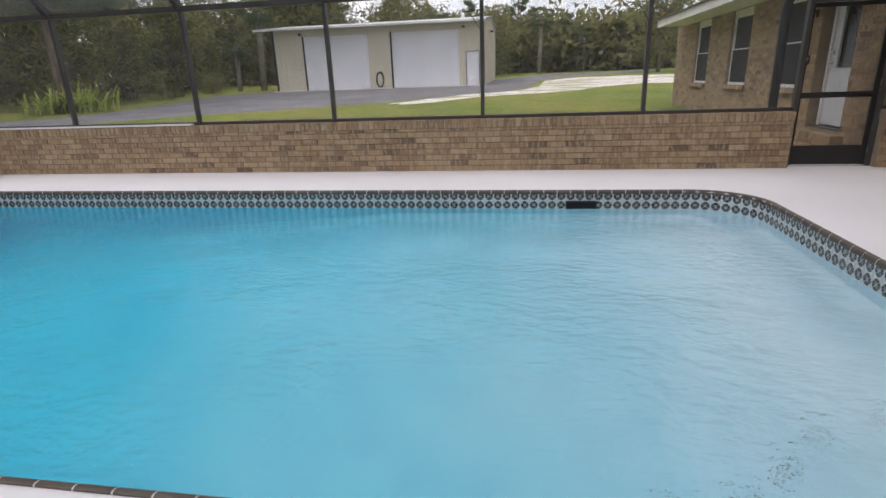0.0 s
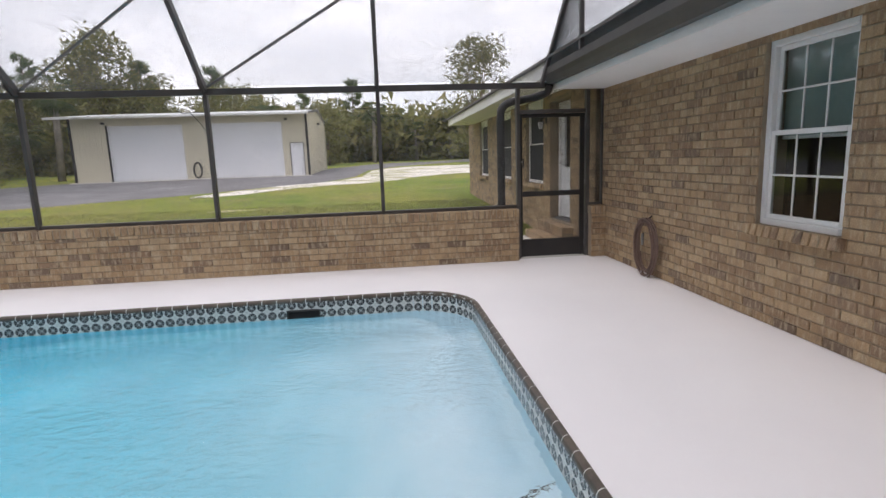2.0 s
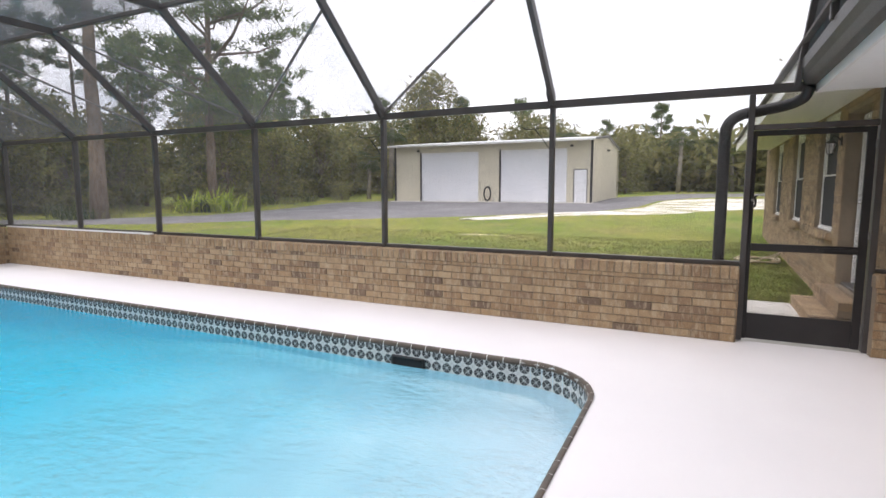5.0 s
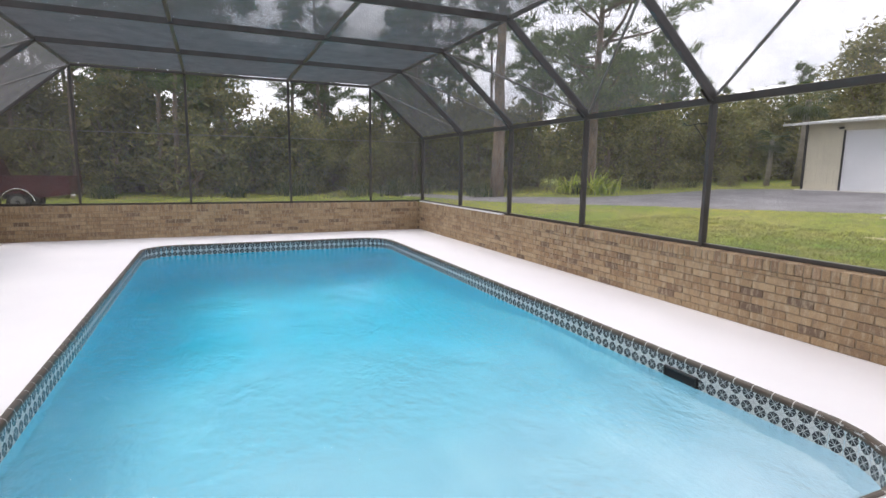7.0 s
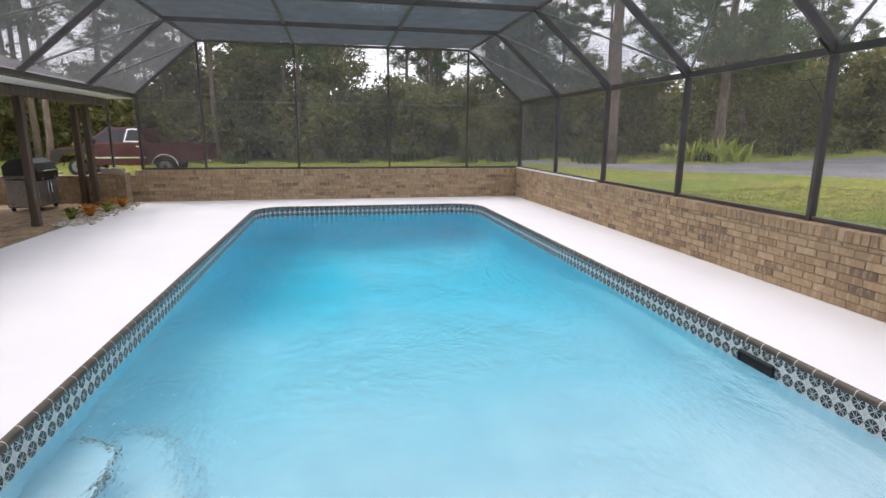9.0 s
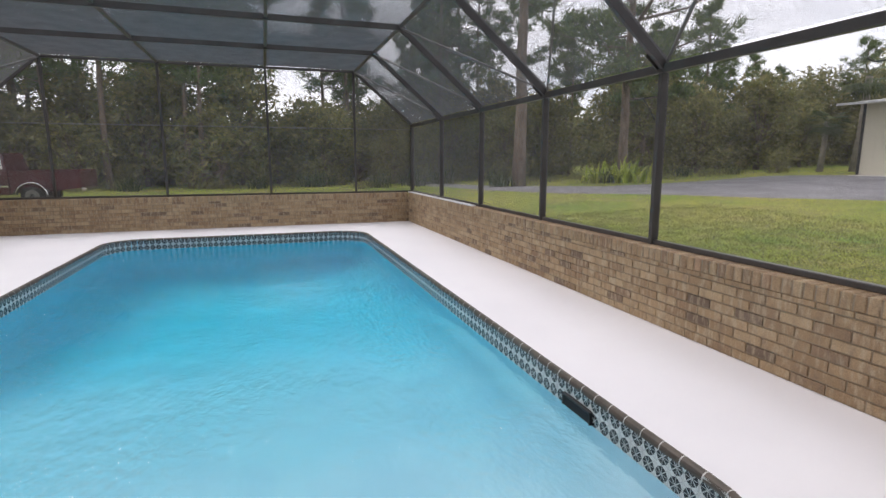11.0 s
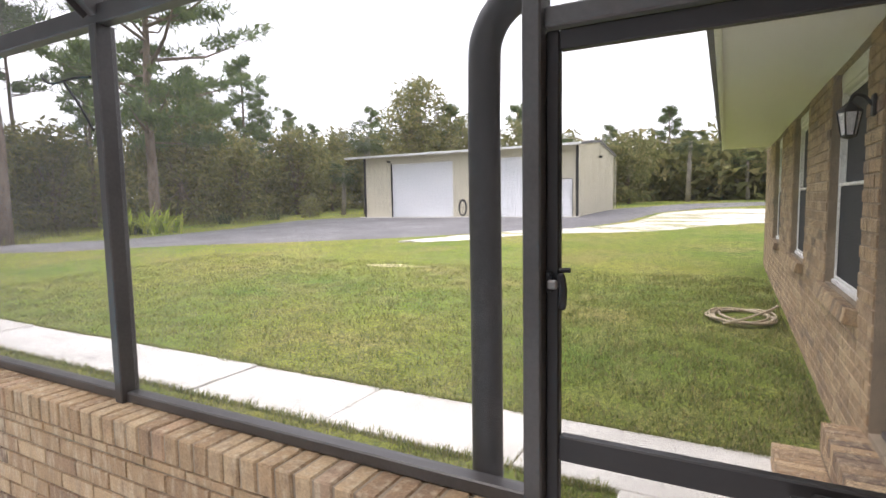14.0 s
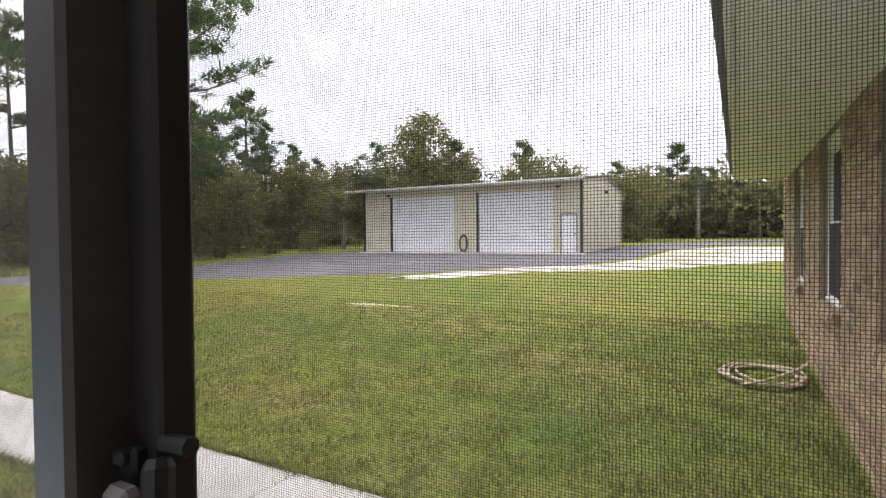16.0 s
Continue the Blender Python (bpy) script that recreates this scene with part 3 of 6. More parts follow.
for name, top, line in (("upper_step", -0.46, [(2.45, 3.0), (2.09, 2.83), (2.04, 2.48), (2.0, 2.19), (1.78, 2.03), (1.53, 1.9), (1.3, 1.7), (1.1, 1.58), (0.88, 1.585), (0.68, 1.55), (0.56, 1.4), (0.49, 1.1)]),
                        ("lower_step", -0.80, [(2.45, 2.82), (2.06, 2.72), (1.75, 2.62), (1.46, 2.46), (1.26, 2.26), (1.1, 2.08), (0.8, 1.95), (0.45, 1.82), (0.2, 1.55), (0.12, 1.1)])):
    curve = smooth_line(line)
    s = Shape()
    s.prism([*curve, (2.45, 1.1)], 2, -1.35, top)
    step = part(name, s, PLASTER, pool, "pale plaster step curving round the corner of the pool")
    for k in range(0, len(curve) - 1, 1):
        (xa, ya), (xb, yb) = curve[k], curve[k + 1]
        if random.random() < (0.94 if name == "upper_step" else 0.6):
            d = Vector((xb - xa, yb - ya, 0)).normalized() * 0.004
            e = Shape().beam((xa + d.x, ya + d.y, top - 0.018), (xb - d.x, yb - d.y, top - 0.018), 0.034, 0.04, 0.006)
            part("edge_tile", e, STEPTILE, step)

water = filled([pool_outline(-0.002)], WATER_Z)
water_ob = setting("water", water, WATER, "clear turquoise pool water with small wind ripples", "water")
water_ob.visible_shadow = False
if water_ob.data.polygons[0].normal.z < 0:
    water_ob.data.flip_normals()

skimmer = thing("pool_skimmer", (0.6, 6.06, -0.42), "rectangular skimmer mouth in the waterline tiles, its inner shade a near-black plate", "skimmer")
skim = Shape()
skim.box(0.425, 0.44, 6.03, 6.07, -0.2, -0.11, 0.004).box(0.76, 0.775, 6.03, 6.07, -0.2, -0.11, 0.004).box(0.425, 0.775, 6.03, 6.07, -0.125, -0.108, 0.004)
part("frame", skim, BLACK, skimmer)
# flat near-black plate paints the shade inside the skimmer mouth
part("throat_shade", Shape().box(0.44, 0.76, 6.045, 6.058, -0.205, -0.125), DARK, skimmer)
drain = Shape().lathe((-7.0, 3.7, pool_floor(-7.0) + 0.002), [(0.13, 0), (0.13, 0.02), (0.05, 0.03)], 14)
tag_drain = thing("pool_drain", (-7.0, 3.7, pool_floor(-7.0)), "round dark main drain on the deep pool floor", "drain")
part("cover", drain, BLACK, tag_drain)


def along_outline(grow, spacing):
    """Even places along the pool's rim: centre, direction, inward normal and true spacing."""
    pts = pool_outline(grow, n=24)
    pts.append(pts[0])
    d = [0.0]
    for a, b in zip(pts, pts[1:]):
        d.append(d[-1] + math.hypot(b[0] - a[0], b[1] - a[1]))
    count = round(d[-1] / spacing)
    real = d[-1] / count
    res = []
    for k in range(count):
        c = [(float(np.interp(q, d, [p[0] for p in pts])), float(np.interp(q, d, [p[1] for p in pts]))) for q in (k * real, (k + 0.5) * real, min(d[-1], (k + 1) * real))]
        t = Vector((c[2][0] - c[0][0], c[2][1] - c[0][1], 0)).normalized()
        res.append((Vector((*c[1], 0)), t, Vector((0, 0, 1)).cross(t)))
    return res, real


def rim_pose(p, t, nrm, z):
    m = Matrix((t, nrm, Vector((0, 0, 1)))).transposed().to_4x4()
    m.translation = (p.x, p.y, z)
    return m


# ---------------------------------------------------------------- brick walls
COURSE, BRICK_L, JOINT = 0.0805, 0.248, 0.0085


def rects(u0, u1, z0, z1, holes):
    """Rectangles that fill a wall but for its openings."""
    us = sorted({u0, u1, *[h[0] for h in holes], *[h[1] for h in holes]})
    out = []
    for a, b in zip(us, us[1:]):
        cuts = sorted((max(z0, h[2]), min(z1, h[3])) for h in holes if h[0] <= a + 1e-6 and h[1] >= b - 1e-6)
        z = z0
        for lo, hi in cuts:
            if lo > z + 1e-6:
                out.append((a, b, z, lo))
            z = max(z, hi)
        if z < z1 - 1e-6:
            out.append((a, b, z, z1))
    return out


def brick_rows(u0, u1, z0, z1, holes, shift=0.0, least=0.035):
    """Bricks in running bond as (u0, u1, z0, z1), cut at the openings."""
    out = []
    row, z = 0, z0
    while z < z1 - 0.02:
        zt = min(z + COURSE, z1)
        u = u0 - BRICK_L + (BRICK_L / 2 if row % 2 else 0.0) + shift + 0.012 * noise.noise(Vector((row * 3.1, u0, 1.0)))
        while u < u1:
            spans = [(max(u, u0), min(u + BRICK_L, u1))]
            for h in holes:
                if h[2] < zt - 0.02 and h[3] > z + 0.02:
                    spans = [q for a, b in spans for q in ((a, min(b, h[0])), (max(a, h[1]), b)) if q[1] - q[0] > 1e-3]
            for a, b in spans:
                if b - a > least:
                    out.append((a + JOINT / 2, b - JOINT / 2, z + JOINT / 2, zt - JOINT / 2))
            u += BRICK_L
        z += COURSE
        row += 1
    return out


BRICK_MESHES = {}


def brick_mesh(w, h, d):
    """A brick face in its own frame: u along x, out of the wall along -y; slightly worn edges."""
    key = (round(w, 2), round(h, 3), round(d, 3))
    if key not in BRICK_MESHES:
        s = Shape()
        w2, h2, c = key[0] / 2, key[1] / 2, 0.0035
        s.v = [(-w2, 0, -h2), (w2, 0, -h2), (w2, 0, h2), (-w2, 0, h2), (-w2 + c, -d, -h2 + c), (w2 - c, -d, -h2 + c), (w2 - c, -d, h2 - c), (-w2 + c, -d, h2 - c)]
        s.f = [(4, 5, 6, 7), (0, 1, 5, 4), (1, 2, 6, 5), (2, 3, 7, 6), (3, 0, 4, 7)]
        BRICK_MESHES[key] = s.mesh("brick", BRICK)
    return BRICK_MESHES[key]


PENDING = []


def lay_bricks(parent, m, bricks, near, proud=0.009):
    """Keeps the bricks of a wall for the end of the file. m: wall frame (u along x, out along -y); near: which are nearest."""
    PENDING.append((parent, m, bricks, near, proud))


def finish_bricks():
    for parent, m, bricks, near, proud in PENDING:
        rest = Shape()
        ranked = sorted(bricks, key=near)
        for k, (a, b, z0, z1) in enumerate(ranked):
            jut = proud + 0.0025 * noise.noise(Vector((a * 5, z0 * 9, 2.0)))
            if k < 290:
                piece("brick", brick_mesh(b - a, z1 - z0, proud), parent, m @ Matrix.Translation(((a + b) / 2, -0.002 * noise.noise(Vector((a * 5, z0 * 9, 2.0))), (z0 + z1) / 2)))
            else:
                c = 0.0035
                base = len(rest.v)
                rest.v += [tuple(m @ Vector(p)) for p in ((a, 0, z0), (b, 0, z0), (b, 0, z1), (a, 0, z1), (a + c, -jut, z0 + c), (b - c, -jut, z0 + c), (b - c, -jut, z1 - c), (a + c, -jut, z1 - c))]
                rest.f += [tuple(base + q for q in f) for f in ((4, 5, 6, 7), (0, 1, 5, 4), (1, 2, 6, 5), (2, 3, 7, 6), (3, 0, 4, 7))]
        if rest.f:
            tagged(part("bricks", rest, BRICKS, parent), kind="stuff")


FACE_Y = pose(0, 7.51, 0)                      # u = x, faces -y
FACE_X = pose(4.62, 0, 0, 0, 0, -90)           # u = -y, faces -x


def wall_core(name, m, u0, u1, z0, z1, holes, thick, label):
    s = Shape()
    for a, b, lo, hi in rects(u0, u1, z0, z1, holes):
        pts = [(a, 0, lo), (b, 0, lo), (b, thick, lo), (a, thick, lo), (a, 0, hi), (b, 0, hi), (b, thick, hi), (a, thick, hi)]
        s.hexa([m @ Vector(p) for p in pts])
    return setting(name, s, MORTAR, label, "wall")


LOW_TOP = 0.61
CAP_TOP = 0.722
low = wall_core("wall_north", FACE_Y, -9.42, 3.36, -0.3, LOW_TOP, [], 0.22, "low buff brick wall with a brick cap round the pool deck")
lay_bricks(low, FACE_Y, brick_rows(-9.42, 3.36, 0.0, LOW_TOP, []), lambda b: abs((b[0] + b[1]) / 2 - 1.2))
lay_bricks(low, pose(0, 7.73, 0, 0, 0, 180), brick_rows(-3.36, 9.42, -0.1, LOW_TOP, []), lambda b: 999)
lay_bricks(low, pose(3.36, 0, 0, 0, 0, 90), brick_rows(7.51, 7.73, 0.0, LOW_TOP, []), lambda b: b[2])
pier = wall_core("wall_pier", FACE_Y, 4.40, 4.615, -0.3, LOW_TOP, [], 0.22, "short buff brick pier beside the screen door")
lay_bricks(pier, FACE_Y, brick_rows(4.40, 4.615, 0.0, LOW_TOP, []), lambda b: b[2])
FACE_FAR = pose(-9.42, 0, 0, 0, 0, 90)         # u = y, faces +x
far = wall_core("wall_west", FACE_FAR, -5.2, 7.73, -0.3, LOW_TOP, [], 0.22, "low buff brick end wall beyond the deep end")
lay_bricks(far, FACE_FAR, brick_rows(-5.2, 7.51, 0.0, LOW_TOP, []), lambda b: abs((b[0] + b[1]) / 2 - 5))


def cap_row(parent, m, u0, u1, depth0, depth1, seed):
    """Bricks on edge along the top of a wall."""
    count = round((u1 - u0) / 0.081)
    step = (u1 - u0) / count
    s = Shape()
    s.block(Matrix.Translation((0, 0, 0)), (step - 0.011) / 2, (depth1 - depth0) / 2, (CAP_TOP - LOW_TOP) / 2, 0.006)
    me = s.mesh("cap_brick", CAPBRICK)
    fix_normals(me)
    bed = Shape()
    bed.hexa([m @ Vector(p) for p in ((u0, depth0 + 0.008, LOW_TOP), (u1, depth0 + 0.008, LOW_TOP), (u1, depth1 - 0.008, LOW_TOP), (u0, depth1 - 0.008, LOW_TOP), (u0, depth0 + 0.008, CAP_TOP - 0.007), (u1, depth0 + 0.008, CAP_TOP - 0.007), (u1, depth1 - 0.008, CAP_TOP - 0.007), (u0, depth1 - 0.008, CAP_TOP - 0.007))])
    part("cap_mortar", bed, MORTAR, parent)
    rnd = random.Random(seed)
    for k in range(count):
        piece("cap_brick", me, parent, m @ pose(u0 + (k + 0.5) * step, (depth0 + depth1) / 2 + rnd.uniform(-0.003, 0.003), (LOW_TOP + CAP_TOP) / 2 + rnd.uniform(-0.002, 0.002), 0, rnd.uniform(-1, 1), rnd.uniform(-0.8, 0.8)))


# ---------------------------------------------------------------- house
# openings in the long house wall, as (-y1, -y0, z0, z1)
WIN_A = (-4.51, -3.66, 0.815, 2.27)
HOUSE_WINS = [WIN_A, (-11.38, -10.2, 0.90, 2.487), (-13.88, -12.68, 0.90, 2.487), (-16.6, -15.4, 0.90, 2.487)]
WDOOR = (-9.80, -8.76, 0.30, 2.36)
house = wall_core("wall_east", FACE_X, -7.70, 1.7, -0.3, 2.50, [WIN_A], 0.24, "buff brick house wall beside the pool with one window")
bricks = brick_rows(-7.70, 1.7, 0.0, 2.50, [WIN_A])
FACE_W = pose(4.55, 0, 0, 0, 0, -90)
wing = wall_core("wall_wing", FACE_W, -18.6, -7.74, -0.3, 2.50, [*HOUSE_WINS[1:], WDOOR], 0.31, "buff brick wall of the house wing with three windows and a white door")
lay_bricks(wing, FACE_W, brick_rows(-18.6, -7.74, -COURSE * 2, 2.50, [*HOUSE_WINS[1:], WDOOR]), lambda b: math.hypot((b[0] + b[1]) / 2 + 10.0, (b[2] - 1.2) * 1.5))
lay_bricks(house, FACE_X, bricks, lambda b: math.hypot((b[0] + b[1]) / 2 + 4.0, (b[2] - 1.2) * 1.5))
s = Shape().box(4.87, 12.0, 18.36, 18.6, -0.3, 2.5)
setting("wall_house_end", s, MORTAR, "far end of the brick house", "wall")
# closed rooms coloured near-black, so the lack of light is in the paint
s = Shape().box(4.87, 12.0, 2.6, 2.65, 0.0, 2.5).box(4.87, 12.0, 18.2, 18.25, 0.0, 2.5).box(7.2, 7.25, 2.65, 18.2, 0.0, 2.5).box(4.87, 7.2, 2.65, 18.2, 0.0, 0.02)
setting("wall_room", s, DARK, "near-black boxes standing in for the unlit rooms behind the windows", "wall")
setting("ceiling", Shape().box(4.87, 7.2, 2.65, 18.2, 2.42, 2.5), DARK, "near-black ceiling standing in for the unlit house interior", "ceiling")

# reveals: bricks turned into the openings
for a, b, lo, hi in (*HOUSE_WINS, WDOOR):
    first = (a, b, lo, hi) == WIN_A
    for y, turn in ((-a, 180), (-b, 0)):
        m = pose(4.62 if first else 4.55, y, 0, 0, 0, turn)
        deep = 0.03 if first else 0.095
        span = brick_rows(-deep, 0.0, lo, hi, [], 0.0, 0.02) if turn == 180 else brick_rows(0.0, deep, lo, hi, [], 0.0, 0.02)
        lay_bricks(house if first else wing, m, span, lambda q: 999, 0.004)


def window(name, y0, y1, z0, z1, set_in, grid, sash_screen, label, sill_bricks):
    """A double-hung window in the wall that faces -x."""
    face = 4.62 if set_in < 0.05 else 4.55
    w = thing(name, (face + set_in, (y0 + y1) / 2, z0), label, "window", "", "structure")
    x0 = face + set_in
    f = Shape()
    t = 0.05 if grid else 0.032
    f.box(x0, x0 + 0.08, y0, y0 + t, z0, z1, 0.005).box(x0, x0 + 0.08, y1 - t, y1, z0, z1, 0.005)
    f.box(x0, x0 + 0.08, y0 + t, y1 - t, z1 - t, z1, 0.005).box(x0 - 0.02, x0 + 0.08, y0 + t, y1 - t, z0, z0 + t, 0.005)
    part("window_frame", f, WHITE, w)
    mid = (z0 + z1) / 2 - 0.01
    for sash, lo, hi, xs_ in (("upper_sash", mid, z1 - t, x0 + (0.045 if grid else 0.030)), ("lower_sash", z0 + t, mid + 0.04, x0 + (0.015 if grid else 0.002))):
        g_ = Shape()
        b_ = 0.038 if grid else 0.024
        g_.box(xs_, xs_ + 0.026, y0 + t, y0 + t + b_, lo, hi, 0.004).box(xs_, xs_ + 0.026, y1 - t - b_, y1 - t, lo, hi, 0.004)
        g_.box(xs_, xs_ + 0.026, y0 + t + b_, y1 - t - b_, hi - b_, hi, 0.004).box(xs_, xs_ + 0.026, y0 + t + b_, y1 - t - b_, lo, lo + b_, 0.004)
        sob = part(sash, g_, WHITE, w)
        ya, yb, za, zb = y0 + t + b_, y1 - t - b_, lo + b_, hi - b_
        p = Shape().box(xs_ + 0.009, xs_ + 0.015, ya - 0.004, yb + 0.004, za - 0.004, zb + 0.004)
        if sash_screen:
            pane = part("pane", p, WINDOWSCREEN, sob, "dark insect screen over the glass")
        else:
            pane = part("pane", p, GLASS, sob, "clear window pane")
            pane.visible_shadow = False
        if grid:
            for q in (1, 2):
                y = ya + (yb - ya) * q / 3
                part("muntin", Shape().box(xs_ + 0.004, xs_ + 0.02, y - 0.008, y + 0.008, za, zb, 0.003), WHITE, sob)
            zc = (za + zb) / 2
            part("muntin", Shape().box(xs_ + 0.002, xs_ + 0.022, ya, yb, zc - 0.008, zc + 0.008, 0.003), WHITE, sob)
    n_ = round((y1 - y0 + 0.1) / 0.081)
    if sill_bricks:
        for k in range(n_):
            y = y0 - 0.05 + (k + 0.5) * (y1 - y0 + 0.1) / n_
            sb = Shape()
            m = pose(face - 0.005, y, z0 - 0.055, 0, 12, 0)
            sb.block(m, 0.075, (y1 - y0 + 0.1) / n_ / 2 - 0.005, 0.048, 0.005)
            part("sill_brick", sb, BRICK, w)
    return w


window("window_1", 3.66, 4.51, 0.815, 2.27, 0.035, True, False, "white double-hung window with six-pane sashes, room behind coloured near-black as unlit", True)
blind = thing("window_blind", (4.80, 4.09, 1.5), "pale green blind drawn over the upper half of the window", "blind")
part("cloth", Shape().box(4.795, 4.80, 3.69, 4.48, 1.52, 2.25), BLIND, blind)
part("rail", Shape().box(4.785, 4.81, 3.69, 4.48, 1.50, 1.525, 0.004), WHITE, blind)
for k, (a, b, lo, hi) in enumerate(HOUSE_WINS[1:]):
    w = window(f"window_{k + 2}", -b, -a, lo, hi - 0.11, 0.055, False, True, "white double-hung window with dark insect screens, set in a brick recess", True)
    part("header_board", Shape().box(4.60, 4.66, -b, -a, hi - 0.108, hi, 0.004), WHITE, w, "white painted board over the window")

# white back door and brick steps
bd = thing("door_1", (4.72, 9.28, 0.33), "white panelled back door with a glazed upper half, closed", "door", "", "structure")
f = Shape().box(4.70, 4.80, 8.78, 8.84, 0.33, 2.34, 0.004).box(4.70, 4.80, 9.72, 9.78, 0.33, 2.34, 0.004).box(4.70, 4.80, 8.84, 9.72, 2.28, 2.34, 0.004)
part("door_frame", f, WHITE, bd)
f = Shape()
f.box(4.73, 4.775, 8.845, 9.715, 0.35, 1.22, 0.004).box(4.73, 4.775, 8.845, 9.01, 1.22, 2.275, 0.004).box(4.73, 4.775, 9.55, 9.715, 1.22, 2.275, 0.004).box(4.73, 4.775, 9.01, 9.55, 2.10, 2.275, 0.004)
f.box(4.722, 4.73, 8.96, 9.24, 0.5, 1.08, 0.003).box(4.722, 4.73, 9.32, 9.6, 0.5, 1.08, 0.003)
leaf = part("door_leaf", f, DOORWHITE, bd)
part("pane", Shape().box(4.748, 4.754, 9.01, 9.55, 1.22, 2.10), GLASS, leaf).visible_shadow = False
part("door_handle", Shape().lathe((4.70, 9.64, 1.30), [(0.022, -0.02), (0.03, 0), (0.022, 0.02)], 12).box(4.70, 4.73, 9.625, 9.655, 1.285, 1.315), CHROME, leaf, "round metal knob")
part("deadbolt", Shape().box(4.715, 4.73, 9.61, 9.67, 1.42, 1.48, 0.006), CHROME, leaf)
part("threshold", Shape().box(4.60, 4.80, 8.78, 9.78, 0.28, 0.33, 0.006), BRONZE, bd)


def brick_steps():
    st = thing("brick_steps", (4.3, 9.4, -0.06), "two buff brick steps up to the back door", "steps")
    for name, x0, z0, z1, y0, y1 in (("lower_step", 4.12, -0.12, 0.10, 8.6, 9.95), ("upper_step", 4.36, 0.104, 0.27, 8.6, 9.95)):
        core = part(name, Shape().box(x0 + 0.008, 4.60, y0 + 0.008, y1 - 0.008, z0, z1 - 0.008), MORTAR, st)
        count = round((y1 - y0) / 0.081)
        for k in range(count):
            y = y0 + (k + 0.5) * (y1 - y0) / count
            part("brick", Shape().box(x0, 4.36 if name == "lower_step" else 4.60, y - 0.036, y + 0.036, z1 - 0.09, z1, 0.005), BRICK, core)
        b0 = Shape()
        for a, b, lo, hi in brick_rows(y0, y1, z0, z1 - 0.095, []):
            b0.box(x0, x0 + 0.02, a, b, lo, hi)
        for a, b, lo, hi in brick_rows(x0, 4.6, z0, z1 - 0.095, []):
            b0.box(a, b, y1 - 0.02, y1, lo, hi)
        part("riser_bricks", b0, BRICKS, core)


brick_steps()

# eaves: soffit, fascia, gutter and roof
setting("ceiling_soffit", Shape().box(3.90, 4.612, -1.7, 7.62, 2.315, 2.335).box(3.80, 4.612, 7.62, 17.9, 2.49, 2.51), SOFFIT, "smooth white painted soffit under the eaves", "soffit")
setting("trim_fascia", Shape().box(3.875, 3.898, -1.7, 7.60, 2.30, 2.52, 0.003).box(3.76, 3.80, 7.64, 17.9, 2.47, 2.66, 0.003), WHITE, "white painted fascia board along the eaves", "fascia")
roof_shape = Shape()
roof_shape.hexa([(3.70, -6.0, 2.66), (9.5, -6.0, 4.6), (9.5, 18.1, 4.6), (3.70, 18.1, 2.66), (3.70, -6.0, 2.69), (9.5, -6.0, 4.65), (9.5, 18.1, 4.65), (3.70, 18.1, 2.69)])
setting("roof_east", roof_shape, ROOFSHINGLE, "grey shingle roof of the house", "roof")

# ---------------------------------------------------------------- screen enclosure
EAVE_Y, EAVE_Z, TOP_Y, TOP_Z = 7.66, 2.375, 6.25, 3.60
NEAR_EAVE, NEAR_TOP = -1.48, -0.10
BAYS = [-9.60, -7.23, -5.05, -2.857, -0.655, 1.515, 3.72]
END_X = -9.60


def threads(corners, pitch, thick):
    """Woven screen cloth in a four-cornered panel: round-ish threads both ways."""
    a, b, c, d = [Vector(p) for p in corners]
    nrm = (b - a).cross(d - a).normalized()
    s = Shape()
    r = thick / 2

    def one(p, q):
        t = (q - p).normalized()
        side = t.cross(nrm)
        n = len(s.v)
        for e in (p, q):
            for u, w in ((0, r), (0.87 * r, -0.5 * r), (-0.87 * r, -0.5 * r)):
                s.v.append(tuple(e + side * u + nrm * w))
        for k in range(3):
            l = (k + 1) % 3
            s.f.append((n + k, n + l, n + 3 + l, n + 3 + k))

    count = int(max((b - a).length, (c - d).length) / pitch)
    for k in range(1, count):
        f = k / count
        one(a.lerp(b, f), d.lerp(c, f))
    count = int(max((d - a).length, (c - b).length) / pitch)
    for k in range(1, count):
        f = k / count
        one(a.lerp(d, f), b.lerp(c, f))
    return s


cage = thing("screen_enclosure", (-3.0, 7.66, CAP_TOP), "dark bronze aluminium pool cage with charcoal insect screens", "pool enclosure", "", "structure")


def bar(name, p, q, w, h, up=(0, 0, 1), material=None, label=""):
    return part(name, Shape().beam(p, q, w, h, 0.005, up), material or BRONZE, cage, label)


def screen(corners, pitch=0.0042, thick=0.00105, material=None):
    return part("screen", threads(corners, pitch, thick), material or THREAD, cage, "taut charcoal insect screen")


# long side on the low wall
for x in BAYS[:-1]:
    bar("post", (x, EAVE_Y, CAP_TOP), (x, EAVE_Y, EAVE_Z - 0.04), 0.05, 0.085, (0, 1, 0))
bar("bottom_rail", (BAYS[0], EAVE_Y + 0.01, CAP_TOP + 0.024), (3.385, EAVE_Y + 0.01, CAP_TOP + 0.024), 0.06, 0.045)
bar("eave_beam", (BAYS[0] - 0.03, EAVE_Y, EAVE_Z), (3.86, EAVE_Y, EAVE_Z), 0.06, 0.08)
bar("head_rail", (3.86, EAVE_Y, EAVE_Z - 0.02), (4.61, EAVE_Y, EAVE_Z - 0.02), 0.05, 0.05)
stops = BAYS[:-1] + [3.40]
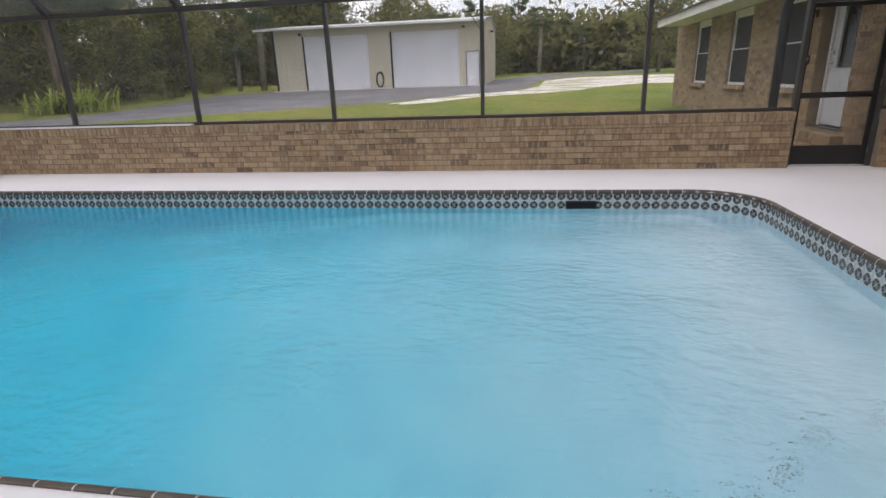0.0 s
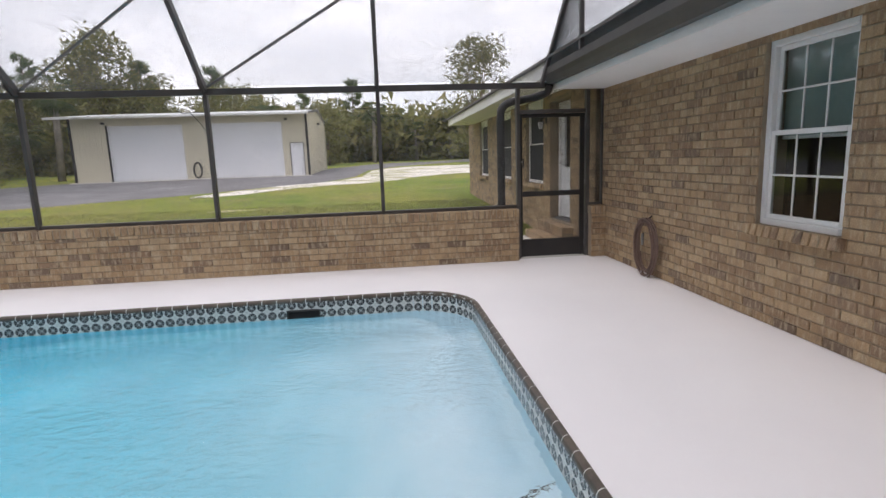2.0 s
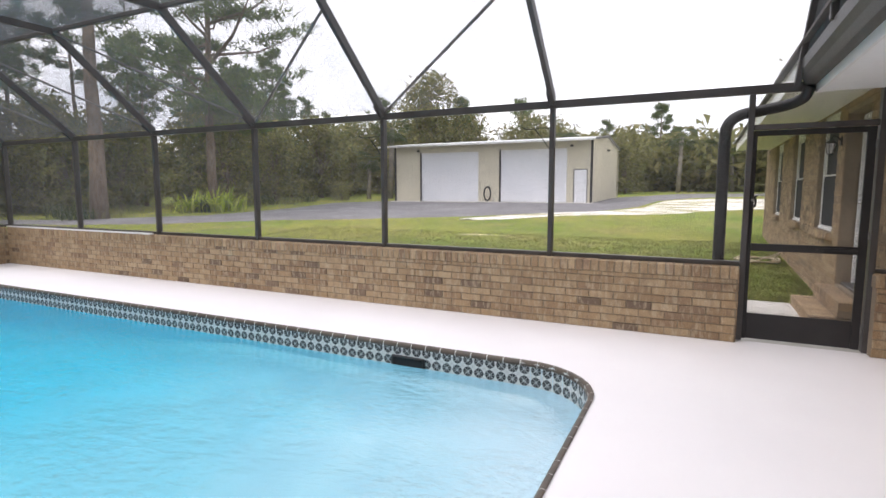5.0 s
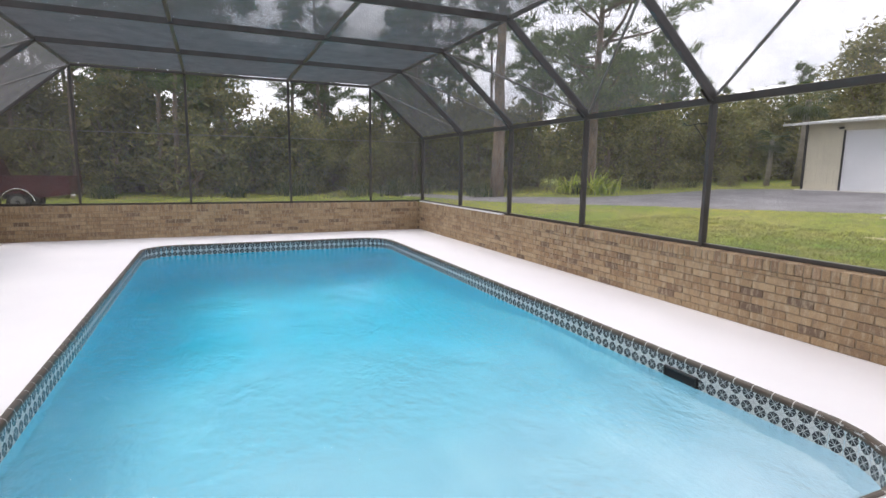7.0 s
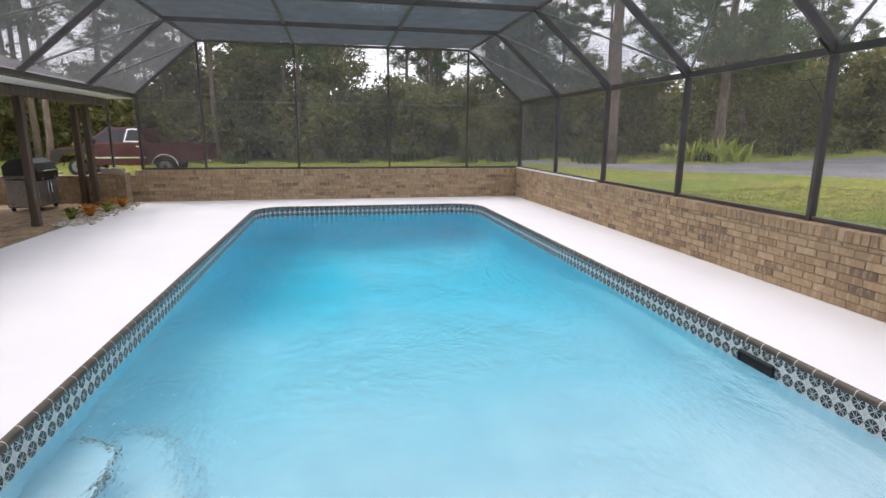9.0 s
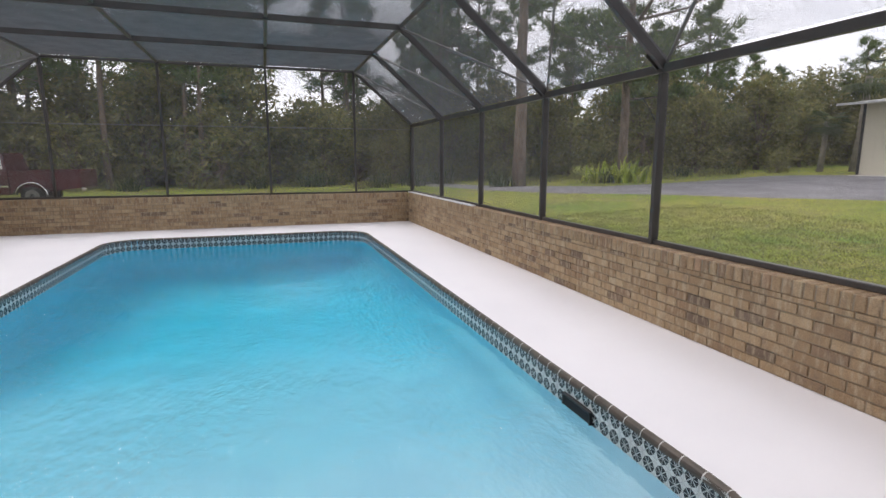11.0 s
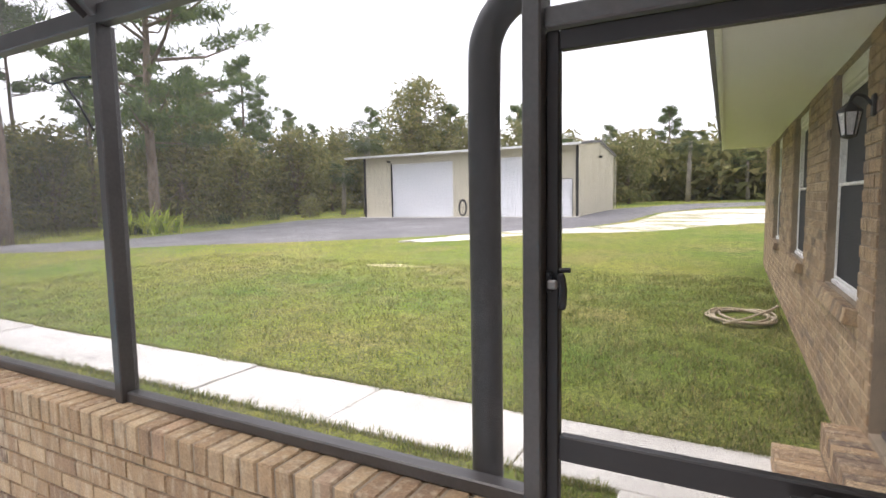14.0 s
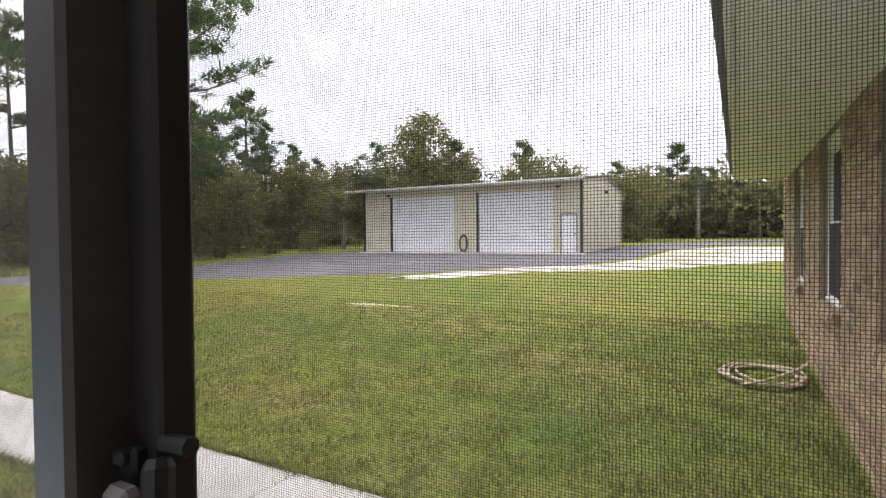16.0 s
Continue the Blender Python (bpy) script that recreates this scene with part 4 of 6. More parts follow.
for a, b in zip(stops, stops[1:]):
    fine = 2.0 if a > -1 else 1.0
    screen([(a + 0.02, EAVE_Y + 0.02, CAP_TOP + 0.04), (b - 0.02, EAVE_Y + 0.02, CAP_TOP + 0.04), (b - 0.02, EAVE_Y + 0.02, EAVE_Z - 0.03), (a + 0.02, EAVE_Y + 0.02, EAVE_Z - 0.03)], 0.0042 / fine, 0.00068 / fine)

# frames: rafter, flat cross beam, rafter
for x in BAYS[1:-1]:
    bar("rafter", (x, EAVE_Y, EAVE_Z + 0.03), (x, TOP_Y, TOP_Z), 0.05, 0.105)
    bar("cross_beam", (x, TOP_Y, TOP_Z), (x, NEAR_TOP, TOP_Z), 0.05, 0.095)
    bar("rafter", (x, NEAR_EAVE, EAVE_Z + 0.03), (x, NEAR_TOP, TOP_Z), 0.05, 0.095)
    part("gusset", Shape().beam((x - 0.031, EAVE_Y - 0.02, EAVE_Z + 0.02), (x - 0.031, EAVE_Y - 0.16, EAVE_Z + 0.14), 0.006, 0.11, 0.001), BRONZE, cage)
for x in (END_X, 3.74):
    bar("rafter", (x, EAVE_Y, EAVE_Z + 0.02), (x, TOP_Y, TOP_Z), 0.05, 0.06)
    bar("cross_beam", (x, TOP_Y, TOP_Z), (x, NEAR_TOP, TOP_Z), 0.05, 0.06)
    bar("rafter", (x, NEAR_EAVE, EAVE_Z + 0.02), (x, NEAR_TOP, TOP_Z), 0.05, 0.06)
for y in (TOP_Y, 4.22, 2.02, NEAR_TOP):
    bar("purlin", (END_X, y, TOP_Z + 0.01), (3.74, y, TOP_Z + 0.01), 0.05, 0.05)
bar("eave_beam", (BAYS[0], NEAR_EAVE, EAVE_Z), (3.70, NEAR_EAVE, EAVE_Z), 0.06, 0.08)
for k in range(3):
    for ye, yt in ((EAVE_Y, TOP_Y), (NEAR_EAVE, NEAR_TOP)):
        bar("brace", (BAYS[k] + 0.03, yt, TOP_Z - 0.02), (BAYS[k + 1] - 0.03, ye, EAVE_Z + 0.06), 0.026, 0.03, material=BRACE, label="thin grey diagonal brace")
for k in (3, 4):
    for ye, yt in ((EAVE_Y, TOP_Y), (NEAR_EAVE, NEAR_TOP)):
        bar("brace", (BAYS[k] + 0.03, ye, EAVE_Z + 0.06), (BAYS[k + 1] - 0.03, ye + (yt - ye) * 0.8, EAVE_Z + (TOP_Z - EAVE_Z) * 0.8), 0.026, 0.03, material=BRACE, label="thin grey diagonal brace")
for a, b in zip(BAYS, BAYS[1:]):
    screen([(a, EAVE_Y, EAVE_Z + 0.06), (b, EAVE_Y, EAVE_Z + 0.06), (b, TOP_Y, TOP_Z + 0.04), (a, TOP_Y, TOP_Z + 0.04)])
    screen([(a, NEAR_EAVE, EAVE_Z + 0.06), (b, NEAR_EAVE, EAVE_Z + 0.06), (b, NEAR_TOP, TOP_Z + 0.04), (a, NEAR_TOP, TOP_Z + 0.04)])
    for y0, y1 in ((TOP_Y, 4.22), (4.22, 2.02), (2.02, NEAR_TOP)):
        screen([(a, y0, TOP_Z + 0.04), (b, y0, TOP_Z + 0.04), (b, y1, TOP_Z + 0.04), (a, y1, TOP_Z + 0.04)])

# far end
for y in (6.22, 4.22, 2.02, NEAR_TOP):
    bar("post", (END_X, y, CAP_TOP), (END_X, y, TOP_Z), 0.05, 0.05, (1, 0, 0))
bar("post", (END_X, NEAR_EAVE, CAP_TOP), (END_X, NEAR_EAVE, EAVE_Z), 0.06, 0.06, (1, 0, 0))
bar("post", (END_X, -2.09, LOW_TOP), (END_X, -2.09, 2.31), 0.05, 0.05, (1, 0, 0))
bar("bottom_rail", (END_X, NEAR_EAVE, CAP_TOP + 0.024), (END_X, EAVE_Y, CAP_TOP + 0.024), 0.05, 0.045)
bar("chair_rail", (END_X, NEAR_EAVE, EAVE_Z - 0.1), (END_X, EAVE_Y, EAVE_Z - 0.1), 0.02, 0.022, material=BRACE)
ends = [EAVE_Y, 6.22, 4.22, 2.02, NEAR_TOP, NEAR_EAVE]
for a, b in zip(ends, ends[1:]):
    za = EAVE_Z if a == EAVE_Y else TOP_Z
    zb = EAVE_Z if b == NEAR_EAVE else TOP_Z
    screen([(END_X - 0.02, a, CAP_TOP + 0.04), (END_X - 0.02, b, CAP_TOP + 0.04), (END_X - 0.02, b, zb), (END_X - 0.02, a, za)])

# end above the gutter of the house
for y in (6.22, 4.22, 2.02, NEAR_TOP):
    bar("post", (3.74, y, 2.56), (3.74, y, TOP_Z), 0.05, 0.05, (1, 0, 0))
for a, b in zip(ends[:-1], ends[1:-1]):
    za = 2.58 if a == EAVE_Y else TOP_Z
    screen([(3.76, a, 2.57), (3.76, b, 2.57), (3.76, b, TOP_Z), (3.76, a, za)])

# door posts, head, side light
bar("door_post", (3.398, EAVE_Y, 0.0), (3.398, EAVE_Y, EAVE_Z - 0.04), 0.05, 0.09, (0, 1, 0))
bar("door_post", (4.385, EAVE_Y, 0.0), (4.385, EAVE_Y, EAVE_Z - 0.04), 0.05, 0.09, (0, 1, 0))
bar("door_head", (3.425, EAVE_Y, 2.031), (4.36, EAVE_Y, 2.031), 0.05, 0.05)
bar("jamb", (4.60, EAVE_Y, CAP_TOP), (4.60, EAVE_Y, EAVE_Z - 0.05), 0.03, 0.05, (0, 1, 0))
bar("bottom_rail", (4.41, EAVE_Y, CAP_TOP + 0.02), (4.585, EAVE_Y, CAP_TOP + 0.02), 0.05, 0.035)
screen([(3.425, EAVE_Y + 0.01, 2.058), (4.36, EAVE_Y + 0.01, 2.058), (4.36, EAVE_Y + 0.01, EAVE_Z - 0.05), (3.425, EAVE_Y + 0.01, EAVE_Z - 0.05)], 0.0024, 0.0005, DOORTHREAD)
screen([(4.41, EAVE_Y + 0.01, CAP_TOP + 0.04), (4.585, EAVE_Y + 0.01, CAP_TOP + 0.04), (4.585, EAVE_Y + 0.01, EAVE_Z - 0.05), (4.41, EAVE_Y + 0.01, EAVE_Z - 0.05)], 0.0018, 0.00042, DOORTHREAD)

# screen door, closed
sd = thing("screen_door", (3.89, 7.66, 0.015), "closed dark bronze screen door with a solid kick plate", "door")
DY = EAVE_Y + 0.012


def door_bar(name, x0, x1, z0, z1, d=0.032, material=None, label=""):
    return part(name, Shape().box(x0, x1, DY - d / 2, DY + d / 2, z0, z1, 0.004), material or DOORBLACK, sd, label)


door_bar("stile", 3.424, 3.459, 0.015, 2.002)
door_bar("stile", 4.285, 4.35, 0.015, 2.002)
door_bar("top_rail", 3.459, 4.285, 1.952, 2.002)
door_bar("middle_rail", 3.459, 4.285, 0.875, 0.945)
kick = door_bar("kick_plate", 3.459, 4.285, 0.02, 0.27, 0.026)
cloth = threads([(3.455, DY + 0.01, 0.27), (4.29, DY + 0.01, 0.27), (4.29, DY + 0.01, 1.955), (3.455, DY + 0.01, 1.955)], 0.0016, 0.00037)
part("screen", cloth, DOORTHREAD, sd, "fine charcoal insect screen")
latch = Shape().box(3.426, 3.446, DY - 0.027, DY - 0.016, 1.334, 1.39, 0.003).box(3.43, 3.442, DY - 0.033, DY - 0.027, 1.337, 1.347, 0.002).box(3.43, 3.442, DY - 0.033, DY - 0.027, 1.378, 1.388, 0.002)
part("latch", latch, BLACK, sd, "dark metal latch")
part("latch_lever", Shape().box(3.434, 3.462, DY - 0.044, DY - 0.027, 1.345, 1.369, 0.005), BRACE, sd, "grey metal lever")
part("pull_handle", Shape().tube(smooth_line([(3.463, DY - 0.005, 1.29), (3.471, DY - 0.022, 1.315), (3.472, DY - 0.026, 1.35), (3.464, DY - 0.02, 1.385)], 4), [0.006] + [0.011] * 11 + [0.008], 8), BLACK, sd, "black pull handle")
part("latch_knob", Shape().tube([(3.460, DY - 0.012, 1.392), (3.488, DY - 0.012, 1.394)], 0.007, 8), BLACK, sd)
part("closer", Shape().box(4.02, 4.28, DY - 0.055, DY - 0.018, 0.90, 0.93, 0.006).tube([(3.98, DY - 0.04, 0.915), (4.05, DY - 0.04, 0.915)], 0.009, 8), BLACK, sd, "black closer arm")
for z in (0.2, 1.05, 1.85):
    part("hinge", Shape().tube([(4.352, DY - 0.022, z - 0.035), (4.352, DY - 0.022, z + 0.035)], 0.008, 8), BRACE, sd)

# gutter and downspout
gut = thing("gutter", (3.80, 3.0, 2.36), "dark bronze gutter along the house eave", "gutter")
prof = [(3.872, 2.375), (3.80, 2.375), (3.775, 2.44), (3.745, 2.49), (3.735, 2.57), (3.755, 2.57), (3.762, 2.50), (3.79, 2.45), (3.81, 2.387), (3.86, 2.387), (3.86, 2.57), (3.872, 2.57)]
part("channel", Shape().prism(prof, 1, -1.7, 7.61), BRONZE, gut)
part("end_cap", Shape().prism([(3.872, 2.375), (3.80, 2.375), (3.745, 2.49), (3.735, 2.57), (3.872, 2.57)], 1, 7.611, 7.618), BRONZE, gut)
ds = thing("downspout", (3.19, 7.80, -0.05), "dark bronze downspout bending from the gutter to the ground", "downspout")
path = smooth_line([(3.82, 7.56, 2.37), (3.80, 7.62, 2.28), (3.70, 7.76, 2.24), (3.48, 7.79, 2.20), (3.31, 7.80, 2.17), (3.21, 7.80, 2.08), (3.19, 7.80, 1.90), (3.19, 7.80, 1.2), (3.19, 7.80, -0.05)], 6)
sp = Shape().tube(path, 0.055, 12, flat=0.8)
sp.smooth = True
part("pipe", sp, DOORBLACK, ds)

# ---------------------------------------------------------------- workshop across the yard


def workshop():
    x0, x1, y0, y1 = -15.75, -2.65, 32.98, 42.3
    zb, ze, zr = 0.75, 4.36, 4.88
    w = thing("workshop", ((x0 + x1) / 2, y0, zb), "long cream steel workshop with two white roller doors", "building")
    doors = [(-13.77, -9.62, 3.13), (-8.24, -4.08, 3.15), (-3.75, -2.93, 1.95)]
    fronts = []
    for a, b, lo, hi in rects(x0, x1, zb - 0.3, ze, [(a, b, zb, zb + h) for a, b, h in doors]):
        fronts.append((a, b, part("wall", Shape().box(a, b, y0, y0 + 0.12, lo, hi), STEEL, w, "cream ribbed steel front")))
    for k in range(int((x1 - x0) / 0.305)):
        x = x0 + 0.1 + k * 0.305
        lo = zb
        for a, b, h in doors:
            if a - 0.08 < x < b + 0.08:
                lo = zb + h + 0.06
        part("rib", Shape().box(x - 0.018, x + 0.018, y0 - 0.02, y0 - 0.002, lo, ze, 0.004), STEEL, next(p for a, b, p in fronts if a <= x <= b))
    ym = (y0 + y1) / 2
    gable = Shape().prism([(y0 + 0.12, zb - 0.3), (y1, zb - 0.3), (y1, ze), (ym, zr), (y0 + 0.12, ze)], 0, x1 - 0.12, x1)
    end = part("wall", gable, STEEL, w, "cream ribbed steel gable end")
    for k in range(33):
        y = y0 + 0.3 + k * 0.305
        top = ze + (zr - ze) * (1 - abs(y - ym) / (ym - y0))
        part("rib", Shape().box(x1 + 0.002, x1 + 0.02, y - 0.018, y + 0.018, zb, top - 0.05, 0.004), STEEL, end)
    part("wall", Shape().prism([(y0 + 0.12, zb - 0.3), (y1, zb - 0.3), (y1, ze), (ym, zr), (y0 + 0.12, ze)], 0, x0, x0 + 0.12), STEEL, w)
    part("wall", Shape().box(x0 + 0.12, x1 - 0.12, y1 - 0.1, y1, zb - 0.3, ze), STEEL, w)
    slope = (zr - ze) / (ym - y0)
    yf = y0 - 0.95
    roof = Shape()
    roof.hexa([(x0 - 0.75, yf, ze - 0.95 * slope), (x1 + 0.12, yf, ze - 0.95 * slope), (x1 + 0.12, ym, zr), (x0 - 0.75, ym, zr), (x0 - 0.75, yf, ze - 0.95 * slope + 0.09), (x1 + 0.12, yf, ze - 0.95 * slope + 0.09), (x1 + 0.12, ym, zr + 0.09), (x0 - 0.75, ym, zr + 0.09)])
    roof.hexa([(x0 - 0.75, ym, zr), (x1 + 0.12, ym, zr), (x1 + 0.12, y1 + 0.2, ze - 0.02), (x0 - 0.75, y1 + 0.2, ze - 0.02), (x0 - 0.75, ym, zr + 0.09), (x1 + 0.12, ym, zr + 0.09), (x1 + 0.12, y1 + 0.2, ze + 0.07), (x0 - 0.75, y1 + 0.2, ze + 0.07)])
    rf = part("roof", roof, ROOFSTEEL, w, "pale metal roof with a deep front overhang")
    part("eave_trim", Shape().box(x0 - 0.76, x1 + 0.13, yf - 0.02, yf - 0.002, ze - 0.95 * slope - 0.02, ze - 0.95 * slope + 0.1, 0.004), ROOFSTEEL, rf)
    rake = Shape().beam((x1 + 0.135, y0 - 0.02, ze + 0.05), (x1 + 0.135, ym, zr + 0.05), 0.03, 0.14).beam((x1 + 0.135, ym, zr + 0.05), (x1 + 0.135, y1 + 0.2, ze + 0.03), 0.03, 0.14)
    part("rake_trim", rake, BRONZE, rf)
    for k, (a, b, h) in enumerate(doors[:2]):
        d = part("roller_door", Shape().box(a, b, y0 + 0.05, y0 + 0.08, zb, zb + h), DOORWHITE, w, "white roller door, closed")
        for q in range(int(h / 0.17)):
            z = zb + 0.05 + q * 0.17
            part("slat", Shape().box(a + 0.02, b - 0.02, y0 + 0.028, y0 + 0.049, z, z + 0.15, 0.006), DOORWHITE, d)
        for x in (a, b):
            part("track", Shape().box(x - 0.05, x + 0.05, y0 - 0.035, y0 - 0.003, zb, zb + h + 0.05, 0.004), BLACK if x == a else STEEL, d)
    a, b, h = doors[2]
    d = part("side_door", Shape().box(a + 0.05, b - 0.05, y0 + 0.03, y0 + 0.07, zb, zb + h - 0.05, 0.004), DOORWHITE, w, "pale steel door, closed")
    part("door_frame", Shape().box(a, a + 0.05, y0 - 0.03, y0 + 0.08, zb, zb + h, 0.004).box(b - 0.05, b, y0 - 0.03, y0 + 0.08, zb, zb + h, 0.004).box(a + 0.05, b - 0.05, y0 - 0.03, y0 + 0.08, zb + h - 0.05, zb + h, 0.004), BRACE, d)
    part("knob", Shape().lathe((b - 0.12, y0 + 0.01, zb + 0.95), [(0.02, -0.03), (0.035, 0.0), (0.02, 0.03)], 8), BLACK, d)
    for x in (x0 + 0.04, x1 - 0.06):
        part("corner_trim", Shape().box(x - 0.07, x + 0.07, y0 - 0.06, y0 - 0.022, zb, ze - 0.05, 0.005), BLACK, w)
    for x, y in ((-13.9, y0 - 0.12), (-3.85, y0 - 0.12), (x1 + 0.12, ym)):
        part("flood_light", Shape().box(x - 0.09, x + 0.09, y - 0.08, y + 0.08, zb + 3.22, zb + 3.34, 0.02), BLACK, w)
    part("slab_edge", Shape().box(x0 - 0.1, x1 + 0.1, y0 - 0.5, y0 - 0.07, zb - 0.2, zb + 0.02, 0.02), CONCRETE, w)


workshop()


def coil(centre, a, b, loops, r, plane, seed, sag=0.0):
    """A coiled hose: slightly uneven oval loops."""
    rnd = random.Random(seed)
    pts = []
    n = 22
    for k in range(loops * n):
        ang = 2 * math.pi * k / n
        f = k / (loops * n)
        wob = 1 + 0.10 * math.sin(ang * 0.37 + seed) + 0.05 * math.sin(1.7 * f * 20 + seed)
        u = a * wob * math.cos(ang) * (0.84 + 0.16 * math.sin(3.1 * f + 0.6))
        v = b * wob * math.sin(ang)
        d = (rnd.random() - 0.5) * 0.006 + (f - 0.5) * 0.05 + 0.012 * math.sin(5 * ang / 3)
        if plane == "x":
            pts.append((centre[0] - 0.03 + d, centre[1] + u, centre[2] + v - sag * math.cos(ang) ** 2))
        else:
            pts.append((centre[0] + u, centre[1] + v, centre[2] + abs(d) * 1.6))
    return pts


wh = thing("garden_hose", (4.58, 6.22, 0.02), "brown garden hose coiled against the brick wall", "hose")
s = Shape().tube(coil((4.56, 6.2, 0.345), 0.25, 0.32, 9, 0.0095, "x", 3), 0.0095, 6)
s.smooth = True
part("coil", s, HOSE_BROWN, wh)
part("nozzle", Shape().tube([(4.52, 6.26, 0.50), (4.515, 6.25, 0.42), (4.515, 6.245, 0.36)], [0.013, 0.017, 0.012], 8), BRACE, wh, "grey metal nozzle")
part("hook", Shape().tube([(4.61, 6.22, 0.70), (4.55, 6.22, 0.66), (4.53, 6.22, 0.68)], 0.007, 6), BLACK, wh)
lh = thing("lawn_hose", (4.05, 13.75, 0.05), "tan garden hose lying coiled on the lawn", "hose")
gz = ground_z(4.05, 13.75)
s = Shape().tube(coil((4.05, 13.75, gz + 0.02), 0.36, 0.42, 6, 0.013, "z", 5), 0.014, 6)
s.tube(smooth_line([(4.3, 13.9, gz + 0.03), (4.42, 13.7, gz + 0.2), (4.36, 13.4, gz + 0.22), (4.1, 13.25, gz + 0.12), (3.85, 13.3, gz + 0.02)], 5), 0.014, 6)
s.smooth = True
part("coil", s, HOSE_TAN, lh)
sh = thing("workshop_hose", (-9.1, 32.6, 0.78), "dark hose hung in loops beside the roller doors", "hose")
part("coil", Shape().tube([(p[1] - 4.0, 32.75 + (p[0] - 4.0) * 0.5, p[2]) for p in coil((4.0, -4.98, 1.28), 0.24, 0.42, 5, 0.02, "x", 8)], 0.02, 5), BLACK, sh)

# lantern by the back door
ln = thing("wall_lantern", (4.6, 9.98, 1.95), "black carriage lantern with clear glass on the brick pier", "wall lamp")
part("back_plate", Shape().box(4.525, 4.547, 9.95, 10.01, 2.0, 2.12, 0.01), BLACK, ln)
part("arm", Shape().tube(smooth_line([(4.53, 9.98, 2.06), (4.49, 9.98, 2.11), (4.45, 9.98, 2.12), (4.43, 9.98, 2.09)], 4), 0.01, 8), BLACK, ln)
part("roof", Shape().lathe((4.43, 9.98, 2.03), [(0.064, 0.0), (0.056, 0.015), (0.022, 0.045), (0.01, 0.06)], 6), BLACK, ln)
part("glass", Shape().lathe((4.43, 9.98, 1.91), [(0.034, 0.0), (0.054, 0.118)], 6), WHITEVINYL, ln, "frosted pale glass")
cage_l = Shape()
for k in range(6):
    a = 2 * math.pi * k / 6
    cage_l.beam((4.43 + 0.036 * math.cos(a), 9.98 + 0.036 * math.sin(a), 1.905), (4.43 + 0.057 * math.cos(a), 9.98 + 0.057 * math.sin(a), 2.03), 0.008, 0.008, 0.002)
part("frame", cage_l, BLACK, ln)
part("foot", Shape().lathe((4.43, 9.98, 1.885), [(0.015, 0.0), (0.038, 0.012), (0.038, 0.02)], 6), BLACK, ln)

# beach ball on the deck
BALL = Vector((1.835, 1.15, 0.192))
ball = thing("beach_ball", (BALL.x, BALL.y, 0.0), "yellow and white inflated beach ball at the pool corner", "ball")
turn = pose(0, 0, 0, 62, 18, 10)
for k in range(6):
    s = Shape()
    for i in range(11):
        th_ = math.pi * i / 10
        for j in range(6):
            ph = 2 * math.pi * (k + j / 5) / 6
            p = turn @ Vector((0.19 * math.sin(th_) * math.cos(ph), 0.19 * math.sin(th_) * math.sin(ph), 0.19 * math.cos(th_)))
            s.v.append(tuple(BALL + p))
    for i in range(10):
        for j in range(5):
            s.f.append((i * 6 + j, i * 6 + j + 1, i * 6 + j + 7, i * 6 + j + 6))
    s.smooth = True
    part("panel", s, YELLOW if k % 2 == 0 else WHITEVINYL, ball, "yellow panel" if k % 2 == 0 else "white panel")
part("valve", Shape().lathe(tuple(BALL + turn @ Vector((0, 0, 0.188))), [(0.012, 0), (0.01, 0.006)], 8), WHITEVINYL, ball)

# board lying on the far wall cap, wire hooks on the posts
bo = thing("wooden_board", (-7.3, 7.545, CAP_TOP), "long pale painted board lying on the brick cap", "board")
part("plank", Shape().box(-9.45, -5.1, 7.51, 7.585, CAP_TOP + 0.004, CAP_TOP + 0.028, 0.004), WHITE, bo)
for x in (1.49, -0.68):
    hk = thing("plant_hook", (x, 7.61, 1.93), "black wire plant hook on a cage post", "hook", "hooks on the posts")
    part("arm", Shape().tube(smooth_line([(x, 7.612, 2.12), (x - 0.1, 7.60, 2.125), (x - 0.24, 7.585, 2.115), (x - 0.30, 7.58, 2.145)], 4), 0.005, 6), BLACK, hk)
    part("strut", Shape().tube([(x, 7.612, 1.90), (x - 0.07, 7.60, 2.01), (x - 0.16, 7.59, 2.12)], 0.005, 6), BLACK, hk)

# ---------------------------------------------------------------- covered patio at the far side of the deck
setting("ceiling_patio", Shape().box(-9.5, 3.9, -5.2, -2.0, 2.31, 2.34), WOOD, "dark board ceiling of the covered patio", "ceiling")
setting("trim_patio_fascia", Shape().box(-9.5, 3.7, -2.0, -1.52, 2.29, 2.315, 0.004), WHITE, "white soffit along the edge of the patio roof", "soffit")
setting("roof_patio", Shape().hexa([(-9.1, -1.52, 2.345), (9.0, -1.52, 2.345), (9.0, -8.5, 4.6), (-9.1, -8.5, 4.6), (-9.1, -1.52, 2.37), (9.0, -1.52, 2.37), (9.0, -8.5, 4.65), (-9.1, -8.5, 4.65)]), ROOFSHINGLE, "grey shingle roof over the patio", "roof")
pw = Shape().box(-5.0, 4.6, -5.4, -5.2, -0.1, 2.4).box(-5.2, -5.0, -8.5, -5.2, -0.1, 2.4)
setting("wall_south", pw, MORTAR, "house wall behind the covered patio", "wall")
setting("floor_patio", Shape().box(-9.42, 4.6, -5.2, -1.62, -0.1, -0.022), MORTAR, "bedding under the patio pavers", "floor")
pav = thing("paver_floor", (-2.0, -3.4, -0.02), "worn red-brown brick pavers on the covered patio", "paving", "", "structure")
pv = Shape()
